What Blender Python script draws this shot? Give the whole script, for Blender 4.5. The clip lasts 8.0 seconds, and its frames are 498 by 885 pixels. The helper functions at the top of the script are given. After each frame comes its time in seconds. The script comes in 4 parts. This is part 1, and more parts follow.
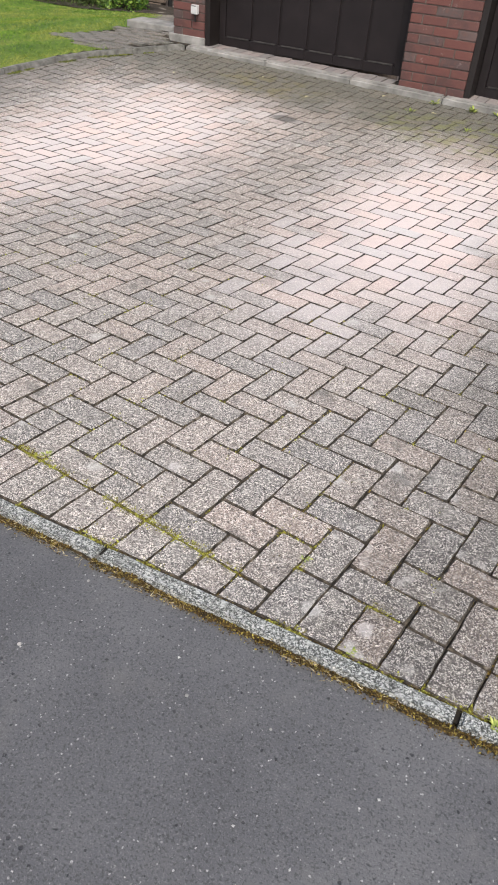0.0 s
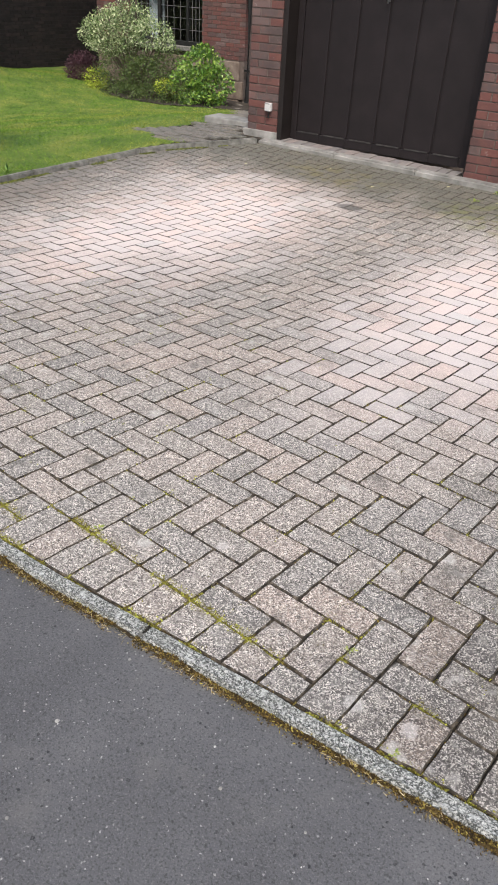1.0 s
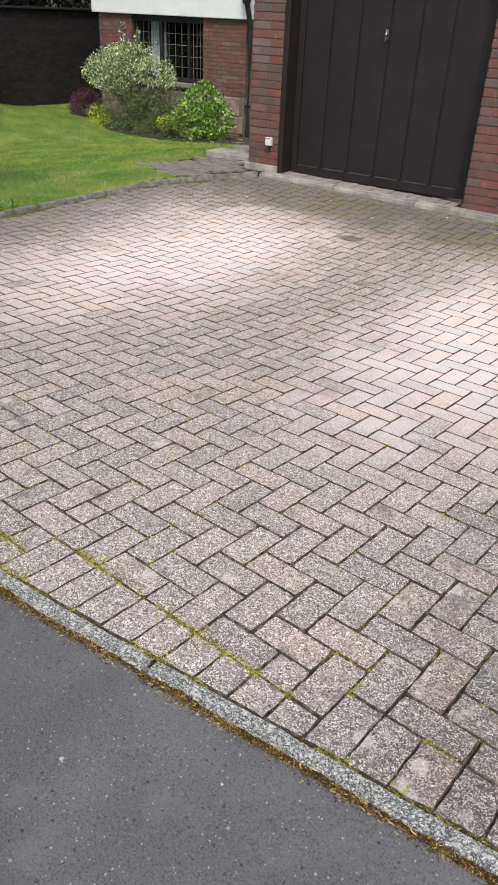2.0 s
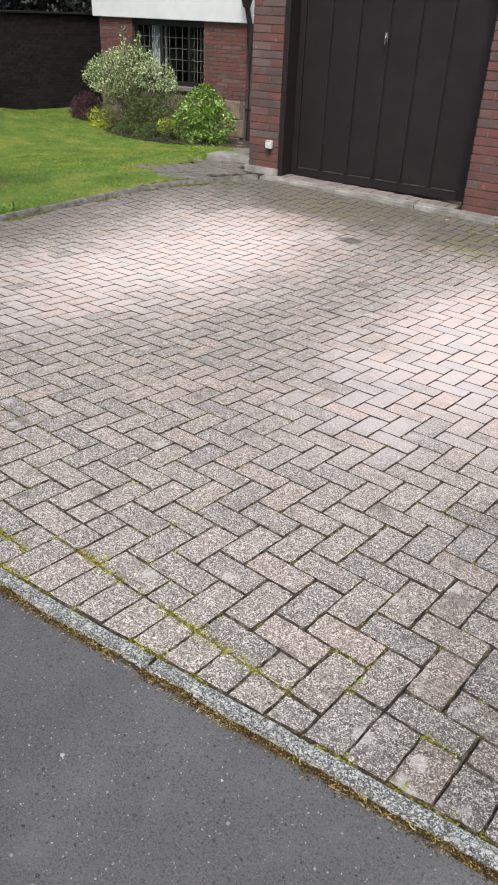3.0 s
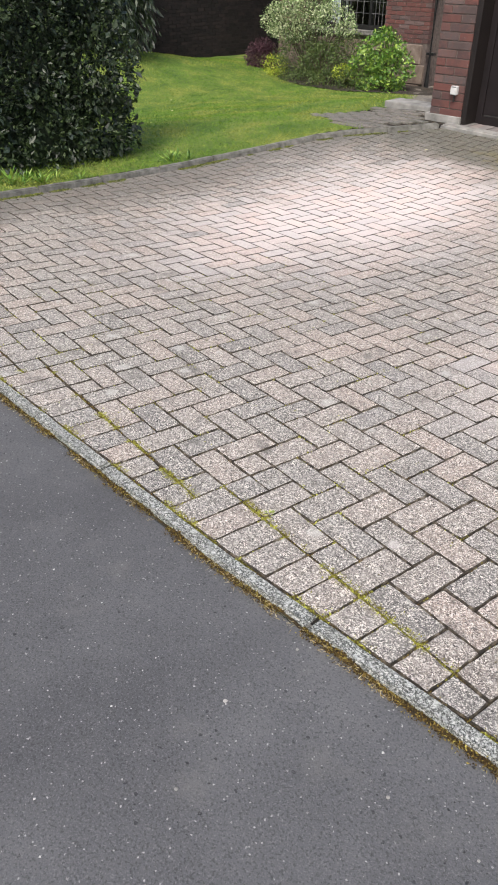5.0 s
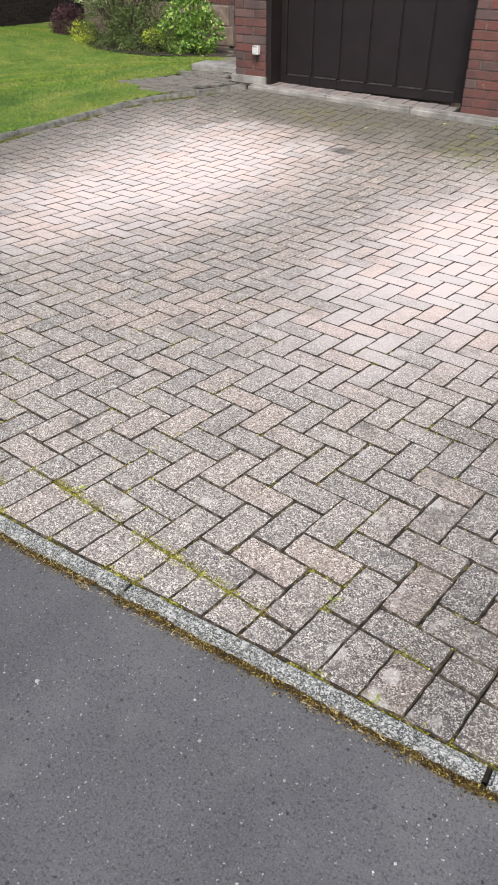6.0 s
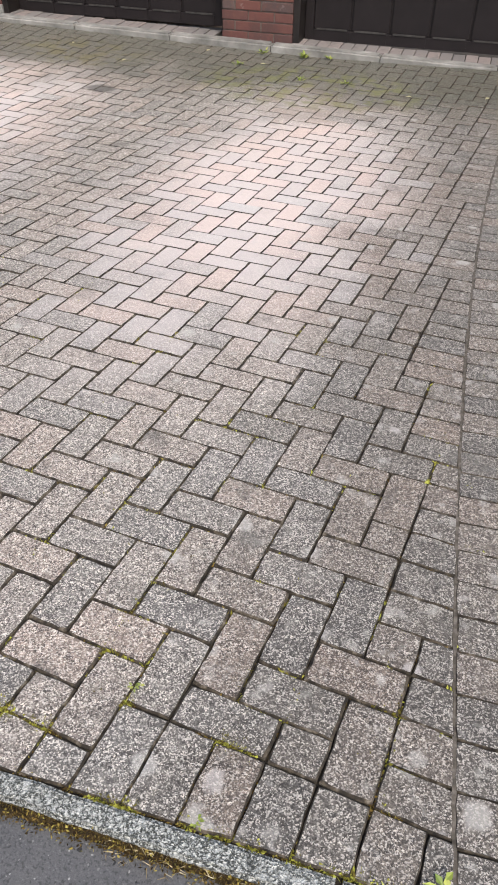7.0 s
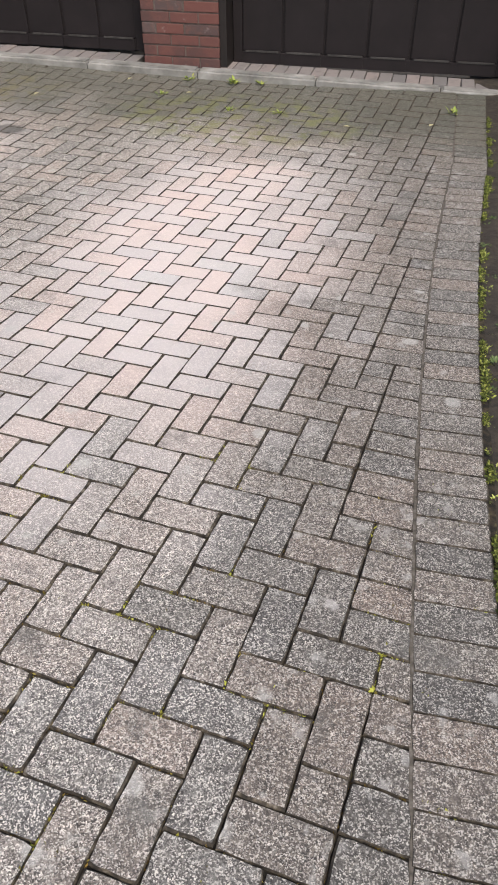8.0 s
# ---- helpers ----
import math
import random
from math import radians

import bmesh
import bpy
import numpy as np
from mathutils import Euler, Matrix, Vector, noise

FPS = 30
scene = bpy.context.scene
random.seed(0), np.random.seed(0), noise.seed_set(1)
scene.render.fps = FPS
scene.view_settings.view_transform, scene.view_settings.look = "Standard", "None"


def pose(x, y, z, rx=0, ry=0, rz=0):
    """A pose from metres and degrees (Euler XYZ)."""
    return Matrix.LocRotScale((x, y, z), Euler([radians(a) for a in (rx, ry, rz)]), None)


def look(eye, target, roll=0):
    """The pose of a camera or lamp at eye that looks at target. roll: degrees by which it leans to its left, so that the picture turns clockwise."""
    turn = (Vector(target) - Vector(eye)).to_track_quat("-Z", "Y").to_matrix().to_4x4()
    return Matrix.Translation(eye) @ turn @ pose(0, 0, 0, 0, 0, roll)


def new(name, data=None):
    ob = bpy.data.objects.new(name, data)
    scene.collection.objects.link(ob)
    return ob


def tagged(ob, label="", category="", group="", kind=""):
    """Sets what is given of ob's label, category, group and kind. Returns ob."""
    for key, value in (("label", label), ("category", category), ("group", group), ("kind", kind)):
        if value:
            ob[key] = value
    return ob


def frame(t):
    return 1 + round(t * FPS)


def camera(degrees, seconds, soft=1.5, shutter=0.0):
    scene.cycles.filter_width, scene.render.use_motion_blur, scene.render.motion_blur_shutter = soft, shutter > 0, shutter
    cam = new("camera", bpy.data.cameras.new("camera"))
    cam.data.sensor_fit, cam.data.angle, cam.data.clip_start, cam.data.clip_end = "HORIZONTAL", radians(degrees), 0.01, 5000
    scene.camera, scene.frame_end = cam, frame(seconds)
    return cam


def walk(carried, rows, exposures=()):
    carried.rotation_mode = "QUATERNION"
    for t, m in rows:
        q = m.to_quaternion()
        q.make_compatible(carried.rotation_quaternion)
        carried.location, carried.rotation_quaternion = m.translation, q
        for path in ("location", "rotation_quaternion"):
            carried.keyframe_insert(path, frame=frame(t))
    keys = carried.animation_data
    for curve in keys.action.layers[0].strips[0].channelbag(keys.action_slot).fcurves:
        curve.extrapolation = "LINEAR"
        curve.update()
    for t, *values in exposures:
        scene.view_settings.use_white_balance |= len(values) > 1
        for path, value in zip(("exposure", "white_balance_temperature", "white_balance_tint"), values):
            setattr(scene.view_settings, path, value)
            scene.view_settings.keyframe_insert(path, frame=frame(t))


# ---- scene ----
cam = camera(38.5, 8.0, 1.8)
PATH = [
    (0, (0.799, -1.191, 1.381), (0.125, 0.209, 0.122), 4.4),
    (0.5, (0.822, -1.186, 1.403), (0.021, 0.216, 0.223), 3.8),
    (1, (0.814, -1.175, 1.411), (-0.07, 0.24, 0.308), 3.1),
    (1.5, (0.801, -1.174, 1.417), (-0.11, 0.265, 0.369), 2.7),
    (3, (0.817, -1.186, 1.413), (-0.103, 0.261, 0.384), 2.4),
    (3.5, (0.803, -1.192, 1.408), (-0.214, 0.17, 0.353), 1.8),
    (4, (0.755, -1.2, 1.39), (-0.383, 0.041, 0.312), 1.1),
    (4.2, (0.737, -1.213, 1.389), (-0.441, -0.019, 0.299), 0.8),
    (5.3, (0.713, -1.203, 1.386), (-0.462, -0.06, 0.24), -0.2),
    (5.5, (0.749, -1.183, 1.387), (-0.36, 0.016, 0.233), -0.2),
    (5.8, (0.814, -1.142, 1.374), (-0.158, 0.154, 0.202), 0.4),
    (6, (0.887, -1.098, 1.374), (0.007, 0.24, 0.175), -0.4),
    (6.1, (0.914, -1.075, 1.372), (0.088, 0.283, 0.157), -0.4),
    (6.2, (0.93, -1.049, 1.377), (0.168, 0.323, 0.137), -0.0),
    (6.3, (0.952, -1.037, 1.375), (0.247, 0.35, 0.119), 0.6),
    (6.5, (0.981, -0.975, 1.351), (0.373, 0.444, 0.079), 0.3),
    (6.7, (0.946, -0.863, 1.324), (0.431, 0.565, 0.023), 0.8),
    (7, (0.834, -0.654, 1.335), (0.417, 0.779, 0.004), 0.8),
    (7.2, (0.768, -0.568, 1.348), (0.404, 0.870, 0.006), 1.3),
    (7.5, (0.776, -0.422, 1.353), (0.436, 1.011, 0.0), 0.4),
    (7.7, (0.783, -0.280, 1.345), (0.467, 1.157, -0.010), 0.7),
    (8, (0.839, -0.011, 1.379), (0.502, 1.441, 0.045), -0.3),
]
walk(cam, [(t, look(eye, target, roll)) for t, eye, target, roll in PATH], ((0, 0.99), (3, 0.97), (5.5, 1.08), (6.5, 1.0), (7, 0.90), (8, 0.83)))

# ---------------------------------------------------------------- light
world = bpy.data.worlds.new("overcast_sky")
scene.world = world
world.use_nodes = True
wn = world.node_tree
sky = wn.nodes.new("ShaderNodeTexSky")
sky.sky_type = 'NISHITA'
sky.sun_disc = False
sky.sun_elevation, sky.sun_rotation = radians(52), radians(150)
sky.dust_density, sky.ozone_density = 4.0, 1.0
bg = wn.nodes["Background"]
bg.inputs["Strength"].default_value = 0.13
wn.links.new(sky.outputs[0], bg.inputs["Color"])
sun_data = bpy.data.lights.new("sun", 'SUN')
sun_data.energy, sun_data.angle, sun_data.color = 1.3, radians(14), (1.0, 0.96, 0.9)
sun = new("sun", sun_data)
sun.matrix_world = look((3, -4, 8), (0.2, 0.6, 0))

# ---------------------------------------------------------------- node helpers


def material(name, rough=0.8, metal=0.0, spec=0.4):
    m = bpy.data.materials.new(name)
    m.use_nodes = True
    b = m.node_tree.nodes["Principled BSDF"]
    b.inputs["Roughness"].default_value = rough
    b.inputs["Metallic"].default_value = metal
    b.inputs["Specular IOR Level"].default_value = spec
    return m, m.node_tree, b


def node(nt, kind, **inputs):
    n = nt.nodes.new(kind)
    for key, v in inputs.items():
        sock = n.inputs[key.replace("_", " ")]
        if isinstance(v, bpy.types.NodeSocket):
            nt.links.new(v, sock)
        else:
            sock.default_value = v
    return n


def where(nt):
    return nt.nodes.new("ShaderNodeNewGeometry").outputs["Position"]


def grain(nt, scale, detail=4.0, rough=0.6, vec=None):
    return node(nt, "ShaderNodeTexNoise", Vector=vec or where(nt), Scale=scale, Detail=detail, Roughness=rough).outputs["Fac"]


def ramp(nt, fac, stops):
    n = nt.nodes.new("ShaderNodeValToRGB")
    nt.links.new(fac, n.inputs[0])
    e = n.color_ramp.elements
    while len(e) < len(stops):
        e.new(0.5)
    for el, (p, c) in zip(e, stops):
        el.position = p
        el.color = (*c, 1) if len(c) == 3 else c
    return n.outputs["Color"]


def span(nt, v, a, b, lo=0.0, hi=1.0):
    n = nt.nodes.new("ShaderNodeMapRange")
    n.interpolation_type = 'SMOOTHSTEP'
    nt.links.new(v, n.inputs[0])
    for k, x in zip((1, 2, 3, 4), (a, b, lo, hi)):
        n.inputs[k].default_value = x
    return n.outputs[0]


def mixed(nt, fac, a, b, how='MIX'):
    n = nt.nodes.new("ShaderNodeMix")
    n.data_type, n.blend_type = 'RGBA', how
    for sock, v in ((n.inputs["Factor"], fac), (n.inputs[6], a), (n.inputs[7], b)):
        if isinstance(v, bpy.types.NodeSocket):
            nt.links.new(v, sock)
        elif isinstance(v, tuple):
            sock.default_value = (*v, 1)
        else:
            sock.default_value = v
    return n.outputs[2]


def maths(nt, op, a, b=0.0):
    n = nt.nodes.new("ShaderNodeMath")
    n.operation = op
    for sock, v in zip(n.inputs, (a, b)):
        if isinstance(v, bpy.types.NodeSocket):
            nt.links.new(v, sock)
        else:
            sock.default_value = v
    return n.outputs[0]


def relief(nt, b, height, strength=0.4, distance=0.004):
    n = node(nt, "ShaderNodeBump", Height=height, Strength=strength, Distance=distance)
    nt.links.new(n.outputs[0], b.inputs["Normal"])


def coloured(nt, b, colour):
    nt.links.new(colour, b.inputs["Base Color"])


def any_random(nt, joined):
    if joined:
        return nt.nodes.new("ShaderNodeNewGeometry").outputs["Random Per Island"]
    return nt.nodes.new("ShaderNodeObjectInfo").outputs["Random"]


def oval(nt, cx, cy, rx, ry):
    """Distance from an oval's centre in its own radii, in plan."""
    n = nt.nodes.new("ShaderNodeVectorMath")
    n.operation = 'SUBTRACT'
    nt.links.new(where(nt), n.inputs[0])
    n.inputs[1].default_value = (cx, cy, 0)
    d = nt.nodes.new("ShaderNodeVectorMath")
    d.operation = 'MULTIPLY'
    nt.links.new(n.outputs[0], d.inputs[0])
    d.inputs[1].default_value = (1 / rx, 1 / ry, 0)
    ln = nt.nodes.new("ShaderNodeVectorMath")
    ln.operation = 'LENGTH'
    nt.links.new(d.outputs[0], ln.inputs[0])
    return ln.outputs["Value"]


# ---------------------------------------------------------------- materials


def paver_material(joined):
    """Weathered concrete paver: grey to salmon, exposed grit, painted patches of sunlight, algae near the garage."""
    m, nt, b = material("paver_joined" if joined else "paver", 0.85)
    rnd = any_random(nt, joined)
    base = ramp(nt, rnd, [(0.0, (0.135, 0.130, 0.124)), (0.12, (0.182, 0.174, 0.164)), (0.35, (0.236, 0.216, 0.194)), (0.6, (0.290, 0.250, 0.220)),
                          (0.85, (0.330, 0.264, 0.224)), (1.0, (0.205, 0.199, 0.187))])
    broad = grain(nt, 1.3, 3)
    base = mixed(nt, span(nt, broad, 0.4, 0.7, 0, 0.5), base, (0.235, 0.22, 0.2))
    warp = node(nt, "ShaderNodeTexNoise", Vector=where(nt), Scale=240.0, Detail=2.0)
    bent = nt.nodes.new("ShaderNodeVectorMath")
    bent.operation = 'MULTIPLY_ADD'
    nt.links.new(warp.outputs["Color"], bent.inputs[0])
    bent.inputs[1].default_value = (0.004, 0.004, 0.004)
    nt.links.new(where(nt), bent.inputs[2])
    spots = node(nt, "ShaderNodeTexVoronoi", Vector=bent.outputs[0], Scale=400.0)
    gv = node(nt, "ShaderNodeSeparateColor", Color=spots.outputs["Color"]).outputs[0]
    gv = maths(nt, 'ADD', gv, maths(nt, 'MULTIPLY', maths(nt, 'SUBTRACT', grain(nt, 120, 4), 0.5), 0.7))
    worn = span(nt, grain(nt, 28, 4), 0.35, 0.6, 0.65, 1.0)
    light = maths(nt, 'MULTIPLY', span(nt, gv, 0.63, 0.83, 0, 0.88), worn)
    dark = maths(nt, 'MULTIPLY', span(nt, gv, 0.46, 0.23, 0, 0.84), worn)
    # two soft pools of sunlight, painted into the base colour as ovals
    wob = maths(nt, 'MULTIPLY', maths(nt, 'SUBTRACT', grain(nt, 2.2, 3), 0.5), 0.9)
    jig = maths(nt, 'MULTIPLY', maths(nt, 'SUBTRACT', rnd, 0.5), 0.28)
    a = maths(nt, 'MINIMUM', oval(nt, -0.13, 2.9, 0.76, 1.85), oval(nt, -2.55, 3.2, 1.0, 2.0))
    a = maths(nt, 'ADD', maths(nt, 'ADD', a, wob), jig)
    sunlit = span(nt, a, 1.3, 0.25)
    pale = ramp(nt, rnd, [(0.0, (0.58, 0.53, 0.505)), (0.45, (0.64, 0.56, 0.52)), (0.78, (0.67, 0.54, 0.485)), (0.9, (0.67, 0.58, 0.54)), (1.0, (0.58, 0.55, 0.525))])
    # darker, with more pale smears, towards the soil border
    place = node(nt, "ShaderNodeSeparateXYZ", Vector=where(nt))
    border_side = span(nt, maths(nt, 'ADD', maths(nt, 'ADD', place.outputs[0], wob), jig), 0.15, 0.85)
    body = mixed(nt, maths(nt, 'MULTIPLY', border_side, 0.9), base, (0.52, 0.505, 0.48), 'MULTIPLY')
    body = mixed(nt, maths(nt, 'MULTIPLY', light, maths(nt, 'SUBTRACT', 1.0, maths(nt, 'MULTIPLY', border_side, 0.4))), body, (0.70, 0.655, 0.59))
    body = mixed(nt, dark, body, (0.040, 0.036, 0.033))
    mottle = ramp(nt, grain(nt, 75, 3, 0.7), [(0.30, (0.50, 0.49, 0.48)), (0.5, (0.98, 0.98, 0.97)), (0.70, (1.5, 1.48, 1.45))])
    body = mixed(nt, 0.8, body, mottle, 'MULTIPLY')
    smear = maths(nt, 'MULTIPLY', span(nt, grain(nt, 19, 5), 0.57, 0.68, 0, 0.5), maths(nt, 'ADD', maths(nt, 'MULTIPLY', border_side, 0.85), 0.15))
    body = mixed(nt, smear, body, (0.40, 0.385, 0.355))
    col = mixed(nt, maths(nt, 'MULTIPLY', sunlit, 0.83), body, pale)
    # lichen and stains
    st = span(nt, grain(nt, 17, 5), 0.63, 0.74, 0, 0.45)
    col = mixed(nt, st, col, (0.42, 0.41, 0.37))
    dk = maths(nt, 'MULTIPLY', span(nt, grain(nt, 7, 6), 0.56, 0.72, 0, 0.6), maths(nt, 'SUBTRACT', 1.0, maths(nt, 'MULTIPLY', sunlit, 0.85)))
    col = mixed(nt, dk, col, (0.10, 0.095, 0.085))
    bl = node(nt, "ShaderNodeTexVoronoi", Vector=where(nt), Scale=6.5)
    bd = maths(nt, 'ADD', bl.outputs["Distance"], maths(nt, 'MULTIPLY', maths(nt, 'SUBTRACT', grain(nt, 45, 4), 0.5), 0.3))
    bd = maths(nt, 'ADD', bd, maths(nt, 'MULTIPLY', node(nt, "ShaderNodeSeparateColor", Color=bl.outputs["Color"]).outputs[0], 0.16))
    col = mixed(nt, span(nt, bd, 0.24, 0.12, 0, 0.55), col, (0.46, 0.445, 0.41))
    fuzz = maths(nt, 'MULTIPLY', maths(nt, 'SUBTRACT', grain(nt, 60, 4), 0.5), 1.3)
    for cx, cy, rx, ry in ((-0.077, 0.14, 0.022, 0.02), (0.627, -0.138, 0.022, 0.026), (0.80, 1.02, 0.02, 0.018), (0.945, 0.205, 0.021, 0.018)):
        col = mixed(nt, span(nt, maths(nt, 'ADD', oval(nt, cx, cy, rx, ry), fuzz), 1.1, 0.6, 0, 0.45), col, (0.58, 0.54, 0.51))
    col = mixed(nt, span(nt, maths(nt, 'ADD', oval(nt, -1.78, 4.36, 0.13, 0.09), maths(nt, 'MULTIPLY', maths(nt, 'SUBTRACT', grain(nt, 12, 4), 0.5), 0.8)), 1.1, 0.6, 0, 0.75), col, (0.05, 0.048, 0.045))
    sep = node(nt, "ShaderNodeSeparateXYZ", Vector=where(nt))
    # darker and more olive towards the garage, less so on the path
    garage_way = maths(nt, 'ADD', sep.outputs[1], maths(nt, 'MULTIPLY', maths(nt, 'SUBTRACT', grain(nt, 1.6, 4), 0.5), 1.6))
    garage_tone = maths(nt, 'MULTIPLY', span(nt, garage_way, 4.1, 5.1, 0, 0.74), span(nt, sep.outputs[0], -4.2, -3.6, 0.42, 1.0))
    col = mixed(nt, garage_tone, col, (0.062, 0.063, 0.045))
    verge = maths(nt, 'ADD', sep.outputs[0], maths(nt, 'MULTIPLY', maths(nt, 'SUBTRACT', grain(nt, 2.4, 5), 0.5), 1.3))
    col = mixed(nt, span(nt, verge, -3.55, -4.25, 0, 0.62), col, (0.095, 0.090, 0.078))
    moss = maths(nt, 'MULTIPLY', span(nt, oval(nt, -0.35, 4.85, 1.0, 0.55), 1.1, 0.5), span(nt, grain(nt, 9, 5), 0.45, 0.62, 0, 0.55))
    col = mixed(nt, moss, col, (0.16, 0.17, 0.035))
    algae = maths(nt, 'MULTIPLY', span(nt, oval(nt, -2.35, 5.1, 0.75, 0.4), 1.1, 0.4), span(nt, grain(nt, 8, 5), 0.45, 0.62, 0, 0.42))
    col = mixed(nt, algae, col, (0.15, 0.13, 0.03))
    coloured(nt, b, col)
    h = maths(nt, 'ADD', maths(nt, 'MULTIPLY', spots.outputs["Distance"], 1.0), maths(nt, 'MULTIPLY', grain(nt, 60, 5), 1.2))
    relief(nt, b, h, 0.55, 0.003)
    nt.links.new(span(nt, grain(nt, 30), 0.3, 0.7, 0.7, 0.95), b.inputs["Roughness"])
    return m


def noisy(name, stops, scale=6.0, rough=0.85, bump=0.3, bumpscale=60.0, dist=0.003, fine=0.0, metal=0.0, spec=0.4, rnd=None):
    m, nt, b = material(name, rough, metal, spec)
    f = grain(nt, scale, 6)
    col = ramp(nt, f, stops)
    if rnd is not None:
        f2 = any_random(nt, rnd)
        col = mixed(nt, 0.75, col, ramp(nt, f2, [(0, (0.35, 0.35, 0.35)), (0.5, (0.8, 0.8, 0.8)), (1, (1.35, 1.3, 1.2))]), 'MULTIPLY')
    if fine:
        col = mixed(nt, fine, col, ramp(nt, grain(nt, scale * 14, 3), [(0.3, (0.5, 0.5, 0.5)), (0.7, (1.4, 1.4, 1.4))]), 'MULTIPLY')
    coloured(nt, b, col)
    if bump:
        relief(nt, b, grain(nt, bumpscale, 5), bump, dist)
    return m


def asphalt_material():
    """Worn close-textured asphalt: grey binder, dark pits where stones have gone, a few pale chips, faint scuffs."""
    m, nt, b = material("asphalt", 0.78)
    f = grain(nt, 1.6, 5)
    col = ramp(nt, f, [(0.3, (0.056, 0.056, 0.058)), (0.55, (0.084, 0.084, 0.086)), (0.75, (0.118, 0.117, 0.117))])
    v = node(nt, "ShaderNodeTexVoronoi", Vector=where(nt), Scale=300.0)
    g = node(nt, "ShaderNodeSeparateColor", Color=v.outputs["Color"])
    col = mixed(nt, span(nt, g.outputs[0], 0.990, 0.998, 0, 0.75), col, (0.36, 0.35, 0.34))
    col = mixed(nt, span(nt, grain(nt, 260, 3), 0.5, 0.72, 0, 0.55), col, (0.17, 0.17, 0.17))
    col = mixed(nt, span(nt, grain(nt, 190, 3), 0.50, 0.34, 0, 0.6), col, (0.025, 0.025, 0.026))
    # pits: some cells of a coarse net, with ragged outlines
    warp = node(nt, "ShaderNodeTexNoise", Vector=where(nt), Scale=70.0, Detail=3.0)
    bent = nt.nodes.new("ShaderNodeVectorMath")
    bent.operation = 'MULTIPLY_ADD'
    nt.links.new(warp.outputs["Color"], bent.inputs[0])
    bent.inputs[1].default_value = (0.012, 0.012, 0.012)
    nt.links.new(where(nt), bent.inputs[2])
    net = node(nt, "ShaderNodeTexVoronoi", Vector=bent.outputs[0], Scale=62.0)
    pick = node(nt, "ShaderNodeSeparateColor", Color=net.outputs["Color"])
    reach = maths(nt, 'ADD', net.outputs["Distance"], maths(nt, 'MULTIPLY', pick.outputs[1], 0.22))
    patchy = span(nt, grain(nt, 2.6, 3), 0.36, 0.58)
    pit = maths(nt, 'MULTIPLY', maths(nt, 'MULTIPLY', span(nt, reach, 0.30, 0.20), span(nt, pick.outputs[0], 0.62, 0.66)), patchy)
    col = mixed(nt, maths(nt, 'MULTIPLY', pit, 0.85), col, (0.016, 0.016, 0.018))
    col = mixed(nt, span(nt, grain(nt, 5, 6), 0.55, 0.75, 0, 0.35), col, (0.14, 0.136, 0.128))
    coloured(nt, b, col)
    h = maths(nt, 'ADD', grain(nt, 240, 4), grain(nt, 45, 6))
    h = maths(nt, 'SUBTRACT', h, maths(nt, 'MULTIPLY', pit, 2.2))
    relief(nt, b, h, 0.5, 0.003)
    return m


def kerb_material():
    m, nt, b = material("kerb_concrete", 0.88)
    v = node(nt, "ShaderNodeTexVoronoi", Vector=where(nt), Scale=330.0)
    g = node(nt, "ShaderNodeSeparateColor", Color=v.outputs["Color"]).outputs[0]
    col = ramp(nt, g, [(0.0, (0.07, 0.075, 0.07)), (0.25, (0.20, 0.21, 0.20)), (0.55, (0.36, 0.372, 0.345)), (1.0, (0.56, 0.56, 0.52))])
    col = mixed(nt, span(nt, grain(nt, 8, 5), 0.5, 0.7, 0, 0.4), col, (0.15, 0.15, 0.13))
    ridge = maths(nt, 'ABSOLUTE', maths(nt, 'SUBTRACT', grain(nt, 95, 4), 0.5))
    col = mixed(nt, span(nt, ridge, 0.06, 0.015, 0, 0.95), col, (0.035, 0.038, 0.033))
    col = mixed(nt, span(nt, grain(nt, 40, 4), 0.55, 0.68, 0, 0.55), col, (0.55, 0.56, 0.53))
    coloured(nt, b, col)
    relief(nt, b, maths(nt, 'ADD', v.outputs["Distance"], grain(nt, 70, 5)), 0.7, 0.004)
    return m


def brick_material():
    m, nt, b = material("red_brick", 0.85)
    rnd = any_random(nt, False)
    col = ramp(nt, rnd, [(0.0, (0.092, 0.070, 0.066)), (0.15, (0.070, 0.043, 0.041)), (0.3, (0.104, 0.044, 0.038)), (0.6, (0.124, 0.048, 0.040)), (0.8, (0.098, 0.055, 0.050)), (0.93, (0.130, 0.090, 0.083)), (1.0, (0.062, 0.046, 0.044))])
    col = mixed(nt, span(nt, grain(nt, 30, 6), 0.45, 0.7, 0, 0.5), col, (0.14, 0.062, 0.047))
    col = mixed(nt, span(nt, grain(nt, 12, 5), 0.62, 0.72, 0, 0.45), col, (0.34, 0.29, 0.27))
    col = mixed(nt, span(nt, grain(nt, 5, 5), 0.5, 0.68, 0, 0.5), col, (0.045, 0.032, 0.030))
    coloured(nt, b, col)
    relief(nt, b, grain(nt, 90, 5), 0.5, 0.003)
    return m


def leaf_material(name, stops, rough=0.5, shine=0.4):
    m, nt, b = material(name, rough, 0, shine)
    r = any_random(nt, True)
    col = ramp(nt, r, stops)
    col = mixed(nt, 0.5, col, ramp(nt, grain(nt, 40, 3), [(0.3, (0.6, 0.6, 0.6)), (0.7, (1.3, 1.3, 1.3))]), 'MULTIPLY')
    coloured(nt, b, col)
    return m


